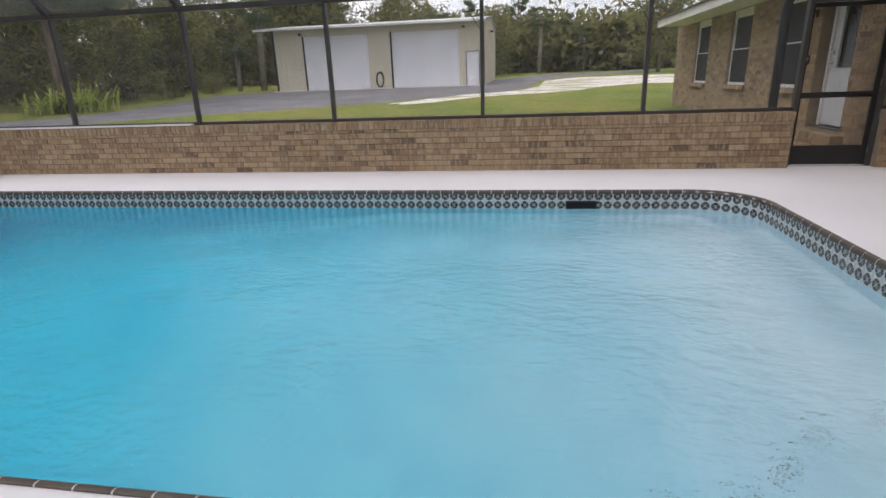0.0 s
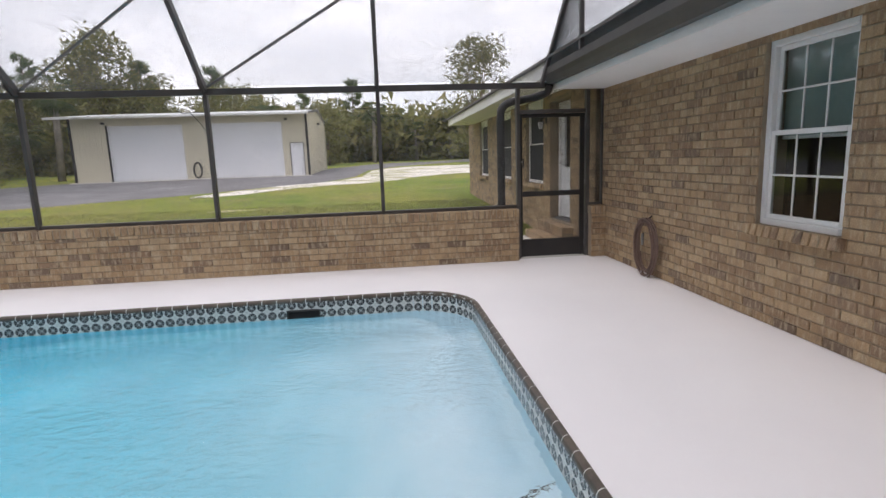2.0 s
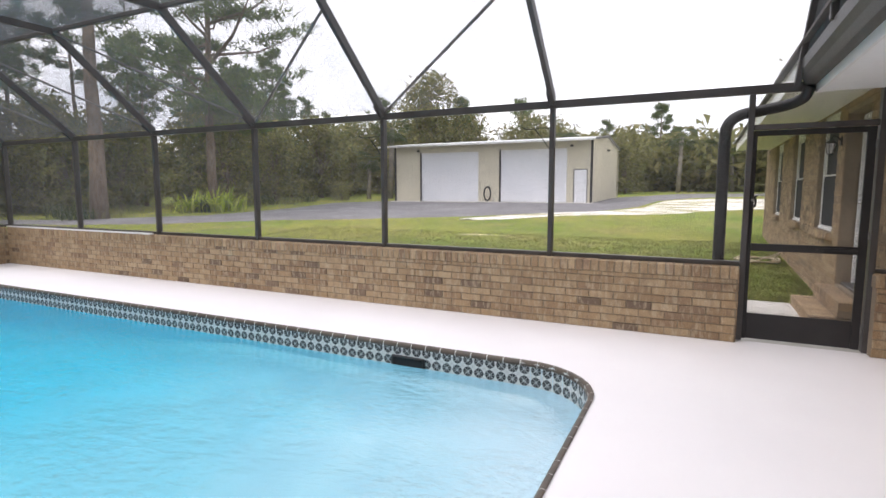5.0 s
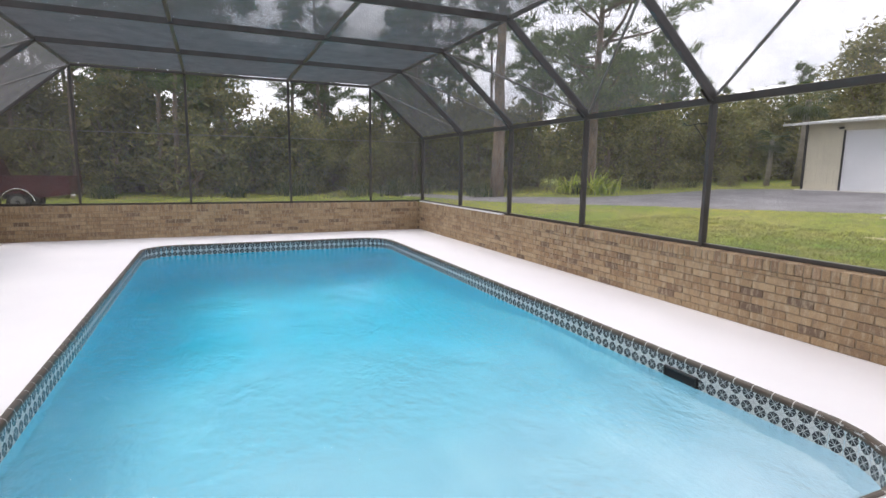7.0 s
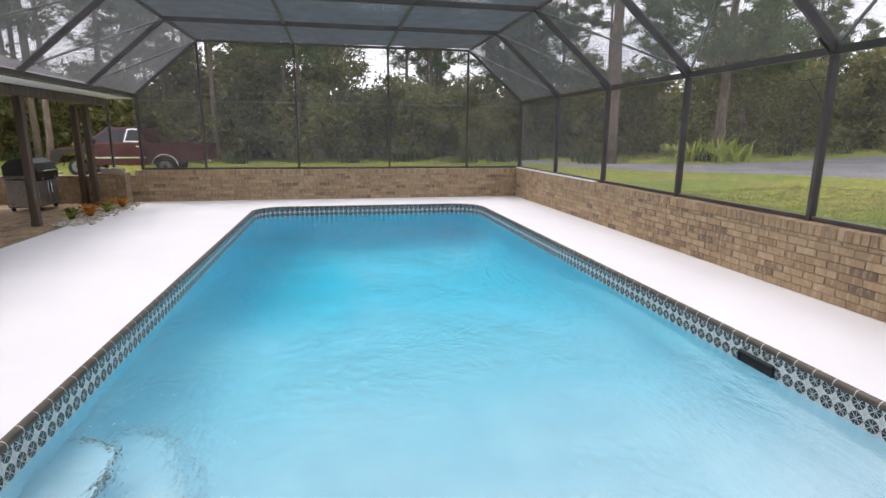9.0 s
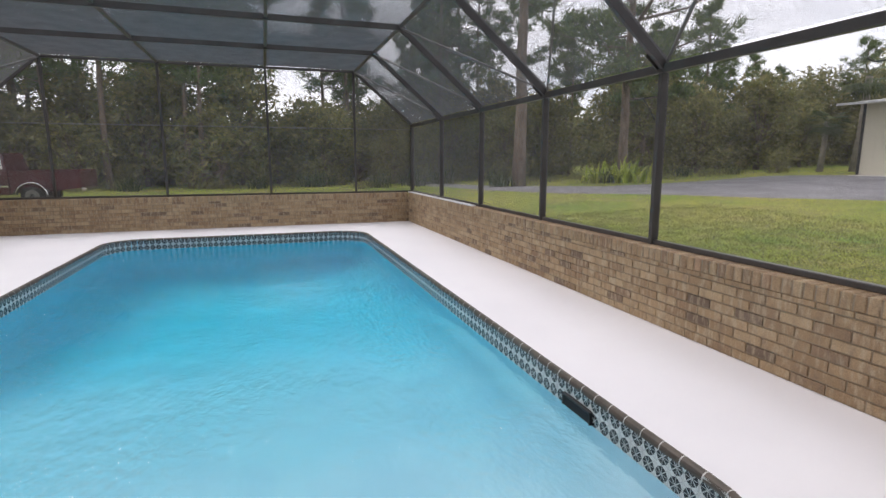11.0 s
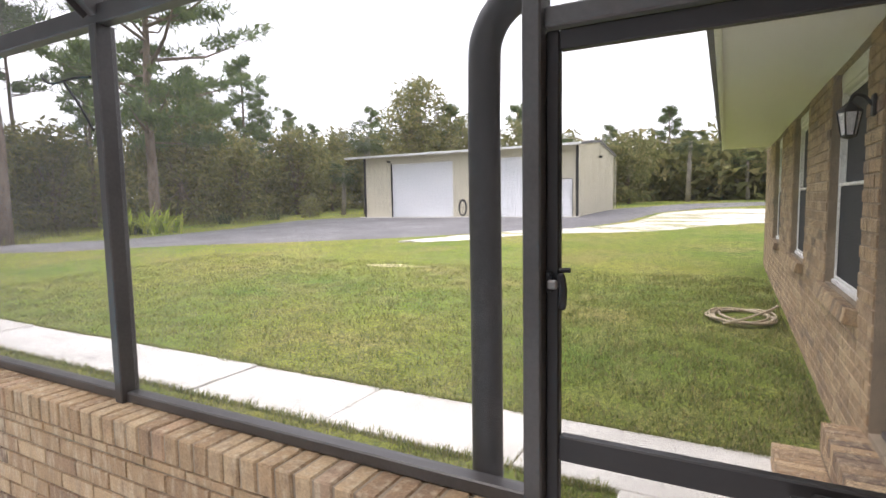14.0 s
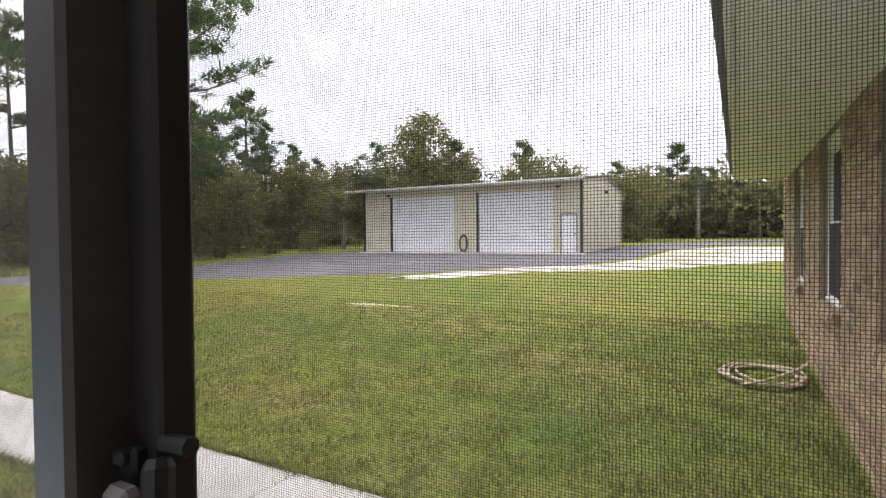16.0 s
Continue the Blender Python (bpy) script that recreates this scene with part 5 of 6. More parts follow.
for i in range(int(13.8 / 0.205)):
    for j in range(int(3.5 / 0.103)):
        x, y = -9.4 + i * 0.205 + (0.1 if j % 2 else 0), -5.18 + j * 0.103
        pv.box(x, x + 0.198, y, y + 0.096, -0.022, -0.003 + 0.002 * noise.noise(Vector((i * 0.7, j * 0.7, 0))))
tagged(part("pavers", pv, PAVER, pav), kind="stuff")
for x, y in ((-6.15, -2.1), (-9.0, -2.3), (-9.25, -2.62), (-3.0, -2.1), (0.2, -2.1), (3.4, -2.1)):
    po = thing("patio_post", (x, y, 0.0), "weathered dark wooden post of the covered patio", "post", "patio posts")
    part("shaft", Shape().box(x - 0.06, x + 0.06, y - 0.06, y + 0.06, 0.0, 2.13, 0.012), WOOD, po)
    part("foot", Shape().box(x - 0.064, x + 0.064, y - 0.064, y + 0.064, 0.0, 0.09, 0.008), WOOD, po)
bm_ = thing("patio_beam", (-2.5, -2.0, 2.05), "dark wooden beam carrying the patio roof", "beam")
part("beam", Shape().box(-9.45, 3.9, -2.17, -2.03, 2.132, 2.29, 0.01), WOOD, bm_)
bp = wall_core("wall_patio_pier", pose(-9.1, 0, 0, 0, 0, 90), -2.40, -1.70, -0.2, 0.68, [], 0.3, "rough brick pier at the end of the low wall")
lay_bricks(bp, pose(-9.1, 0, 0, 0, 0, 90), brick_rows(-2.40, -1.70, 0.0, 0.68, []), lambda b: 0)
for k, (x, y) in enumerate(((-9.26, -1.88), (-9.26, -2.12))):
    cb = thing("concrete_block", (x, y, 0.685), "grey hollow concrete block on the brick pier", "block", "blocks on the pier")
    s = Shape()
    s.box(x - 0.12, x + 0.12, y - 0.1, y - 0.07, 0.685, 0.80, 0.004).box(x - 0.12, x + 0.12, y + 0.07, y + 0.1, 0.685, 0.78, 0.004).box(x - 0.12, x - 0.09, y - 0.07, y + 0.07, 0.685, 0.78).box(x + 0.09, x + 0.12, y - 0.07, y + 0.07, 0.685, 0.78).box(x - 0.015, x + 0.015, y - 0.07, y + 0.07, 0.685, 0.78)
    part("shell", s, CINDER, cb)

gr = thing("gas_grill", (-8.45, -3.22, 0.0), "black gas grill with a stainless door under the patio roof", "grill")
gx, gy = -8.45, -3.22
part("cart", Shape().box(gx - 0.42, gx + 0.42, gy - 0.28, gy + 0.26, 0.08, 0.62, 0.012), BLACK, gr)
for dx in (-0.2, 0.2):
    d = part("cart_door", Shape().box(gx + dx - 0.19, gx + dx + 0.19, gy + 0.262, gy + 0.285, 0.10, 0.60, 0.006), STAINLESS, gr, "brushed stainless door")
    part("handle", Shape().tube([(gx + dx * 0.3, gy + 0.31, 0.35), (gx + dx * 0.3, gy + 0.31, 0.55)], 0.01, 6), CHROME, d)
part("cart_side", Shape().box(gx + 0.421, gx + 0.44, gy - 0.26, gy + 0.24, 0.10, 0.62, 0.004), STAINLESS, gr)
hood = [(gy - 0.30, 0.64), (gy + 0.30, 0.64), (gy + 0.32, 0.78), (gy + 0.24, 0.95), (gy + 0.06, 1.04), (gy - 0.16, 1.02), (gy - 0.30, 0.9)]
part("hood", Shape().prism(hood, 0, gx - 0.40, gx + 0.40), BLACK, gr)
part("hood_handle", Shape().tube([(gx - 0.3, gy + 0.36, 0.80), (gx + 0.3, gy + 0.36, 0.80)], 0.013, 8), CHROME, gr)
for s_ in (-1, 1):
    part("side_shelf", Shape().box(gx + s_ * 0.60 - 0.17, gx + s_ * 0.60 + 0.17, gy - 0.24, gy + 0.26, 0.68, 0.72, 0.008), STAINLESS, gr, "stainless side shelf")
for dx in (-0.25, 0.0, 0.25):
    part("knob", Shape().tube([(gx + dx, gy + 0.29, 0.66), (gx + dx, gy + 0.325, 0.66)], 0.025, 10), CHROME, gr)
for dx in (-0.36, 0.36):
    for dy in (-0.22, 0.2):
        part("caster", Shape().tube([(gx + dx - 0.015, gy + dy, 0.04), (gx + dx + 0.015, gy + dy, 0.04)], 0.04, 10), RUBBER, gr)


def bromeliad(x, y, size, seed, warm):
    rnd = random.Random(seed)
    b = thing("bromeliad", (x, y, 0.0), "orange and green bromeliad in the pebble bed" if warm else "green bromeliad in the pebble bed", "plant", "bromeliads in the bed")
    for ring in range(3):
        for k in range(9):
            a = 2 * math.pi * (k + 0.5 * ring) / 9 + rnd.uniform(-0.2, 0.2)
            ln_ = size * rnd.uniform(0.8, 1.1) * (1.0, 0.85, 0.6)[ring]
            lift = (0.9, 1.5, 2.1)[ring]
            s = Shape()
            n_ = 5
            for q in range(n_ + 1):
                f = q / n_
                r = ln_ * f * 0.72
                z = 0.03 + ln_ * (lift * f - 0.45 * lift * f * f)
                wd = 0.045 * (1 - f ** 2.2) + 0.002
                for e in (-1, 0, 1):
                    s.v.append((x + r * math.cos(a) - e * wd * math.sin(a), y + r * math.sin(a) + e * wd * math.cos(a), z + abs(e) * 0.012))
            for q in range(n_):
                for e in range(2):
                    i = q * 3 + e
                    s.f.append((i, i + 1, i + 4, i + 3))
            part("leaf", s, BROMELIAD if warm else LEAF if ring else GINGER, b)


for k, (x, y, sz) in enumerate(((-6.65, -1.78, 0.27), (-6.95, -1.60, 0.26), (-7.3, -1.74, 0.28), (-7.6, -1.56, 0.27), (-7.95, -1.66, 0.29), (-8.3, -1.54, 0.26), (-8.6, -1.62, 0.27))):
    bromeliad(x, y, sz, 40 + k, k in (1, 2, 4, 5))
pb = Shape()
rnd = random.Random(77)
for k in range(420):
    x, y, r = rnd.uniform(-9.0, -6.0), rnd.gauss(-1.62, 0.14), rnd.uniform(0.02, 0.05)
    pb.lathe((x, y, 0.0), [(r * 0.6, 0.0), (r, r * 0.35), (r * 0.6, r * 0.8)], 6)
pebbles = tagged(new("pebbles", pb.mesh("pebbles", PEBBLE)), "bed of pale river pebbles round the bromeliads", "pebbles", "", "stuff")


def pickup():
    """A pickup that faces -y, with its side towards +x."""
    X, Y0, G = -18.0, -1.98, -0.04
    t = thing("pickup_truck", (X - 0.95, Y0 - 3.12, G), "maroon pickup truck parked beyond the end wall", "truck")
    xa, xb = X - 1.9, X
    YC = Y0 + 0.33
    bed = Shape()
    for lo, hi in ((xa, xa + 0.09), (xb - 0.09, xb)):
        bed.prism([(Y0, G + 0.62), (Y0, G + 1.22), (Y0 - 2.06, G + 1.22), (Y0 - 2.06, G + 0.45), (Y0 - 2.02, G + 0.45), (Y0 - 1.94, G + 0.60), (Y0 - 1.74, G + 0.76), (Y0 - 1.47, G + 0.81), (Y0 - 1.20, G + 0.76), (Y0 - 1.00, G + 0.60), (Y0 - 0.92, G + 0.5)], 0, lo, hi)
    bed.box(xa + 0.09, xb - 0.09, Y0 - 2.06, Y0 - 1.9, G + 0.5, G + 1.2).box(xa + 0.09, xb - 0.09, Y0 - 1.9, Y0 - 0.06, G + 0.62, G + 0.68)
    part("bed", bed, CARPAINT, t)
    part("tailgate", Shape().box(xa + 0.1, xb - 0.1, Y0 - 0.06, Y0 + 0.005, G + 0.64, G + 1.21, 0.01), CARPAINT, t)
    body = Shape().prism([(YC - 2.42, G + 0.42), (YC - 2.42, G + 1.22), (YC - 3.82, G + 1.20), (YC - 4.17, G + 1.16), (YC - 5.32, G + 1.05), (YC - 5.62, G + 0.95), (YC - 5.67, G + 0.55), (YC - 5.37, G + 0.5), (YC - 5.27, G + 0.75), (YC - 5.04, G + 0.9), (YC - 4.77, G + 0.93), (YC - 4.52, G + 0.88), (YC - 4.32, G + 0.72), (YC - 4.24, G + 0.42)], 0, xa, xb)
    part("body", body, CARPAINT, t)
    # thin overlay on the front fender side, darker than the maroon body
    part("fender", Shape().prism([(YC - 4.18, G + 0.5), (YC - 4.22, G + 1.08), (YC - 5.52, G + 0.95), (YC - 5.62, G + 0.6), (YC - 5.35, G + 0.55), (YC - 5.24, G + 0.78), (YC - 5.02, G + 0.93), (YC - 4.77, G + 0.96), (YC - 4.50, G + 0.91), (YC - 4.28, G + 0.74)], 0, xb + 0.002, xb + 0.015), CARBLACK, t, "dark front fender")
    cab = Shape()
    lo = [(YC - 2.44, G + 1.22), (YC - 4.04, G + 1.2)]
    ins = 0.16
    cab.hexa([(xa, YC - 4.45, G + 1.18), (xb, YC - 4.45, G + 1.18), (xb, YC - 2.44, G + 1.22), (xa, YC - 2.44, G + 1.22), (xa + ins, YC - 3.72, G + 1.80), (xb - ins, YC - 3.72, G + 1.80), (xb - ins, YC - 2.57, G + 1.80), (xa + ins, YC - 2.57, G + 1.80)])
    part("cab", cab, CARPAINT, t)

    def on_side(y, z, out):
        return (xb - ins * (z - 1.21) / 0.59 + out, YC + y, G + z)

    def side_patch(name, pts, material, out, label=""):
        s = Shape()
        n_ = len(pts)
        s.v = [on_side(y, z, out) for y, z in pts] + [on_side(y, z, out - 0.02) for y, z in pts]
        s.f = [tuple(range(n_)), tuple(range(n_, 2 * n_))[::-1], *[(i, (i + 1) % n_, (i + 1) % n_ + n_, i + n_) for i in range(n_)]]
        return part(name, s, material, t, label)

    side_patch("window_trim", [(-2.54, 1.26), (-2.62, 1.74), (-2.87, 1.76), (-3.04, 1.74), (-3.16, 1.26)], WHITE, 0.006, "pale window surround")
    side_patch("window", [(-2.61, 1.31), (-2.68, 1.70), (-2.87, 1.71), (-3.00, 1.69), (-3.10, 1.31)], CARBLACK, 0.012, "dark side glass")
    side_patch("window", [(-3.22, 1.28), (-3.14, 1.72), (-3.68, 1.72), (-4.24, 1.28)], CARBLACK, 0.006, "dark side glass")
    part("windscreen", Shape().hexa([(xa + 0.08, YC - 4.47, G + 1.23), (xb - 0.08, YC - 4.47, G + 1.23), (xb - 0.08, YC - 4.42, G + 1.23), (xa + 0.08, YC - 4.42, G + 1.23), (xa + 0.24, YC - 3.80, G + 1.76), (xb - 0.24, YC - 3.80, G + 1.76), (xb - 0.24, YC - 3.74, G + 1.76), (xa + 0.24, YC - 3.74, G + 1.76)]), CARBLACK, t)
    part("rear_bumper", Shape().box(xa, xb, Y0 - 0.02, Y0 + 0.16, G + 0.46, G + 0.62, 0.03), CHROME, t, "chrome rear bumper")
    part("front_bumper", Shape().box(xa, xb, YC - 5.84, YC - 5.68, G + 0.42, G + 0.62, 0.03), CHROME, t, "chrome front bumper")
    part("tail_light", Shape().box(xb - 0.07, xb + 0.006, Y0 - 0.08, Y0 + 0.01, G + 0.78, G + 1.05, 0.008), CARPAINT, t)
    part("side_moulding", Shape().box(xb + 0.001, xb + 0.014, YC - 4.17, YC - 2.44, G + 0.66, G + 0.72, 0.004), CHROME, t)
    part("door_handle", Shape().box(xb + 0.001, xb + 0.03, YC - 2.74, YC - 2.58, G + 1.08, G + 1.12, 0.006), CHROME, t)
    part("mirror", Shape().box(xb + 0.01, xb + 0.2, YC - 4.30, YC - 4.18, G + 1.24, G + 1.42, 0.02), CARBLACK, t)
    for y in (-1.47, -4.44):
        arch = [(Y0 + y + 0.46 * math.cos(a), G + 0.34 + 0.47 * math.sin(a)) for a in np.linspace(0.15, math.pi - 0.15, 12)]
        part("arch_trim", Shape().tube([(xb + 0.012, yy, zz) for yy, zz in arch], 0.018, 5), CHROME if y > -2 else CARBLACK, t, "wheel arch trim")
        for x in (xa + 0.02, xb - 0.24):
            w = part("wheel", Shape().tube([(x, Y0 + y, G + 0.33), (x + 0.22, Y0 + y, G + 0.33)], 0.33, 18), RUBBER, t)
            part("rim", Shape().tube([(x - 0.004, Y0 + y, G + 0.36), (x + 0.226, Y0 + y, G + 0.36)], 0.21, 14), BRACE, w)
            part("hub", Shape().tube([(x - 0.01, Y0 + y, G + 0.36), (x + 0.234, Y0 + y, G + 0.36)], 0.07, 10), BLACK, w)


pickup()

# ---------------------------------------------------------------- trees and plants


def leaf_tris(rnd, s, centre, radius, count, size, flat=1.0, narrow=0.5):
    for _ in range(count):
        d = Vector((rnd.gauss(0, 1), rnd.gauss(0, 1), rnd.gauss(0, 1) * flat)) * (radius * 0.55)
        p = centre + d
        a = Vector((rnd.uniform(-1, 1), rnd.uniform(-1, 1), rnd.uniform(-0.6, 0.8))).normalized()
        b = a.orthogonal().normalized()
        b = (b * math.cos(rnd.uniform(0, 6.28)) + a.cross(b) * math.sin(rnd.uniform(0, 6.28))).normalized()
        z = size * rnd.uniform(0.6, 1.3)
        n = len(s.v)
        s.v += [tuple(p - b * z * narrow * 0.5), tuple(p + a * z * 0.55 - b * z * narrow * 0.15), tuple(p + a * z), tuple(p + a * z * 0.45 + b * z * narrow * 0.5)]
        s.f.append((n, n + 1, n + 2, n + 3))


def needle_tuft(rnd, s, p, out, count, size):
    for _ in range(count):
        d = (out * 0.55 + Vector((rnd.gauss(0, 1), rnd.gauss(0, 1), rnd.gauss(0.25, 0.8))) * 0.6).normalized()
        w = d.orthogonal().normalized() * (size * 0.1)
        o = p + Vector((rnd.gauss(0, 1), rnd.gauss(0, 1), rnd.gauss(0, 0.6))) * size * 0.38
        n = len(s.v)
        z = size * rnd.uniform(0.6, 1.25)
        s.v += [tuple(o - w), tuple(o + d * z), tuple(o + w)]
        s.f.append((n, n + 1, n + 2))


def make_tree(name, label, trunk, trunk_mat, crown, crown_mat):
    t = thing(name, (0, 0, 0), label, "tree", "trees of the wood")
    trunk.smooth = True
    part("trunk", trunk, trunk_mat, t)
    part("crown", crown, crown_mat, t)
    return t


def pine(seed, h, bare, spread, tufts=5, thick=0.19):
    rnd = random.Random(seed)
    trunk, crown = Shape(), Shape()
    bend = [(0.0, 0.0)]
    for k in range(8):
        bend.append((bend[-1][0] + rnd.gauss(0, 0.06), bend[-1][1] + rnd.gauss(0, 0.06)))
    stem = [(bend[k][0], bend[k][1], h * k / 8) for k in range(9)]
    trunk.tube(stem, [thick * (1.15 if k == 0 else 1 - 0.085 * k) for k in range(9)], 8)

    def at(z):
        f = min(7.999, z / h * 8)
        k = int(f)
        return Vector(stem[k]).lerp(Vector(stem[k + 1]), f - k)

    n = int((h * (1 - bare)) / 0.28)
    for k in range(n):
        f = (k + rnd.random()) / n
        z = h * (bare + (1 - bare) * f)
        reach = spread * (0.55 + 0.6 * math.sin(math.pi * min(1.0, 0.18 + 0.8 * f))) * rnd.uniform(0.35, 1.1) * (1.0 - 0.55 * f * f)
        a = rnd.uniform(0, 2 * math.pi)
        rise = rnd.uniform(-0.05, 0.35) + 0.35 * f
        p = at(z)
        d = Vector((math.cos(a), math.sin(a), 0))
        pts = [p, p + d * reach * 0.5 + Vector((0, 0, reach * rise * 0.3)), p + d * reach + Vector((0, 0, reach * rise))]
        r0 = 0.012 + 0.018 * reach
        trunk.tube(pts, [r0, r0 * 0.6, 0.008], 4, ends=False)
        for q in range(tufts):
            g = rnd.uniform(0.45, 1.05)
            side = Vector((-d.y, d.x, 0)) * rnd.gauss(0, 0.22) * reach
            c = pts[0].lerp(pts[2], g) + side + Vector((0, 0, rnd.uniform(-0.05, 0.3)))
            needle_tuft(rnd, crown, c, (d + Vector((0, 0, 0.4))).normalized(), 24, 0.5)
    for q in range(10):
        needle_tuft(rnd, crown, at(h) + Vector((rnd.gauss(0, 0.3), rnd.gauss(0, 0.3), rnd.gauss(0, 0.3))), Vector((0, 0, 1)), 12, 0.45)
    return make_tree("pine_tree", "tall thin pine with a bare trunk and sparse open crown", trunk, BARK, crown, NEEDLE)


def broad(seed, h, spread, low, name="oak_tree", label="dense dull-green tree of the wood edge", clumps=95, per=34, size=0.46):
    rnd = random.Random(seed)
    trunk, crown = Shape(), Shape()
    fork = h * 0.35
    trunk.tube([(0, 0, 0), (rnd.gauss(0, 0.1), rnd.gauss(0, 0.1), fork * 0.5), (rnd.gauss(0, 0.15), rnd.gauss(0, 0.15), fork)], [0.17, 0.14, 0.11], 7)
    for k in range(clumps):
        a, f = rnd.uniform(0, 6.283), rnd.random()
        z = h * (low + (1 - low) * f)
        r = spread * math.sqrt(max(0.05, 1 - (2 * f - 0.85) ** 2 / 1.5)) * math.sqrt(rnd.random()) * rnd.uniform(0.7, 1.15)
        c = Vector((r * math.cos(a), r * math.sin(a), z))
        if k % 5 == 0:
            trunk.tube([(0, 0, fork * rnd.uniform(0.5, 1)), tuple(c * 0.6 + Vector((0, 0, z * 0.15))), tuple(c)], [0.06, 0.035, 0.01], 4, ends=False)
        leaf_tris(rnd, crown, c, rnd.uniform(0.5, 1.0) * h * 0.085 + 0.2, per, size, 0.7)
    return make_tree(name, label, trunk, BARK, crown, LEAF)


def palm(seed, h):
    rnd = random.Random(seed)
    trunk, crown = Shape(), Shape()
    trunk.tube([(0, 0, 0), (0.1, 0.05, h * 0.4), (0.16, 0.1, h)], [0.2, 0.16, 0.15], 8)
    for k in range(34):
        a = rnd.uniform(0, 6.283)
        up = rnd.uniform(-0.9, 0.9)
        d = Vector((math.cos(a) * math.cos(up), math.sin(a) * math.cos(up), math.sin(up)))
        c = Vector((0.16, 0.1, h)) + d * 0.75
        side = d.cross(Vector((0, 0, 1))).normalized()
        nrm = side.cross(d)
        for q in range(-5, 6):
            ang = q * 0.24
            e = (d * math.cos(ang) + side * math.sin(ang)).normalized()
            tip = c + e * rnd.uniform(0.6, 0.85) + Vector((0, 0, -0.18))
            w = e.cross(nrm).normalized() * 0.035
            n = len(crown.v)
            crown.v += [tuple(c), tuple(c + e * 0.4 + w), tuple(tip), tuple(c + e * 0.4 - w)]
            crown.f.append((n, n + 1, n + 2, n + 3))
        n = len(crown.v)
        w = side * 0.02
        b = Vector((0.16, 0.1, h))
        crown.v += [tuple(b - w), tuple(b + w), tuple(c + w), tuple(c - w)]
        crown.f.append((n, n + 1, n + 2, n + 3))
    return make_tree("cabbage_palm", "cabbage palm with a pale trunk and round fan crown", trunk, PALMBARK, crown, FROND)


def grass_clump(name, label, seed, count, length, width, spread, material, lean=0.5):
    """Long arching leaves out of one root."""
    rnd = random.Random(seed)
    t = thing(name, (0, 0, 0), label, "plant", "plants at the wood edge")
    s = Shape()
    for _ in range(count):
        a = rnd.uniform(0, 6.283)
        o = Vector((rnd.gauss(0, spread), rnd.gauss(0, spread), 0))
        l = length * rnd.uniform(0.6, 1.15)
        k = rnd.uniform(0.15, lean)
        d, side = Vector((math.cos(a), math.sin(a), 0)), Vector((-math.sin(a), math.cos(a), 0))
        n = len(s.v)
        for q in range(5):
            f = q / 4
            c = o + d * (l * k * f * f * 1.3) + Vector((0, 0, l * (f - 0.38 * k * 1.8 * f * f)))
            w = side * width * (0.35 + 1.2 * f - 1.55 * f * f + 0.02)
            s.v += [tuple(c - w), tuple(c + w)]
        for q in range(4):
            s.f.append((n + 2 * q, n + 2 * q + 1, n + 2 * q + 3, n + 2 * q + 2))
    part("leaves", s, material, t)
    return t


PINES = [pine(1, 15.0, 0.42, 2.5), pine(2, 13.0, 0.5, 2.2), pine(3, 16.5, 0.55, 2.4), pine(4, 11.0, 0.3, 2.2)]
OAKS = [broad(11, 6.5, 2.6, 0.03), broad(12, 8.5, 3.0, 0.05), broad(13, 10.5, 3.2, 0.12, clumps=115), broad(14, 4.2, 2.5, 0.0, "wood_shrub", "tangled green shrub under the trees", 70, 30, 0.36)]
PALMS = [palm(21, 4.6), palm(22, 3.4)]
SHRUBS = [grass_clump("palmetto", "low dark palmetto clump at the wood edge", 31, 70, 1.25, 0.045, 0.35, FROND, 0.9), grass_clump("tall_weeds", "tall pale weeds at the edge of the wood", 32, 110, 0.8, 0.018, 0.6, LEAF, 0.7)]
used = set()


def plant(kind, x, y, size=1.0, turn=None):
    rnd = random.Random(int(x * 131 + y * 977))
    a = rnd.uniform(0, 360) if turn is None else turn
    m = pose(x, y, ground_z(x, y) - 0.05, 0, 0, a) @ Matrix.Scale(size, 4)
    if kind.name not in used:
        used.add(kind.name)
        kind.matrix_basis = m
        return kind
    c = copy_thing(kind, m)
    c.matrix_basis = m
    return c


# the pines that stand alone
big_pine = pine(5, 15.0, 0.27, 5.8, 17, 0.28)
plant(big_pine, -22.6, 23.9, 1.0)
big_pine_2 = pine(6, 16.5, 0.55, 3.4, 8, 0.36)
plant(big_pine_2, -21.5, 16.6, 1.0)
rnd = random.Random(5)
# wood beyond the deep end, and along the drive
for _ in range(44):
    plant(PINES[rnd.randrange(3)], rnd.uniform(-46, -30), rnd.uniform(-24, 20), rnd.uniform(0.8, 1.15))
for k in range(42):
    plant(OAKS[rnd.choice((0, 0, 3, 3, 3))], rnd.uniform(-38, -29.5), -26 + 46 * (k + rnd.random()) / 42, rnd.uniform(0.75, 1.1))
for k in range(34):
    plant(OAKS[rnd.choice((0, 1))], rnd.uniform(-52, -40), -34 + 60 * (k + rnd.random()) / 34, rnd.uniform(0.5, 0.75))
for k in range(20):
    plant(OAKS[rnd.choice((0, 1, 3))], rnd.uniform(-33, -25), 16 + 30 * (k + rnd.random()) / 20, rnd.uniform(0.7, 1.05))
for k in range(16):
    plant(PINES[rnd.randrange(4)], rnd.uniform(-42, -27), 14 + 32 * (k + rnd.random()) / 16, rnd.uniform(0.62, 0.82))
for k in range(12):
    plant(PINES[rnd.choice((0, 1, 3))], rnd.uniform(-30, -24), -27 + 17 * (k + rnd.random()) / 12, rnd.uniform(0.8, 1.05))
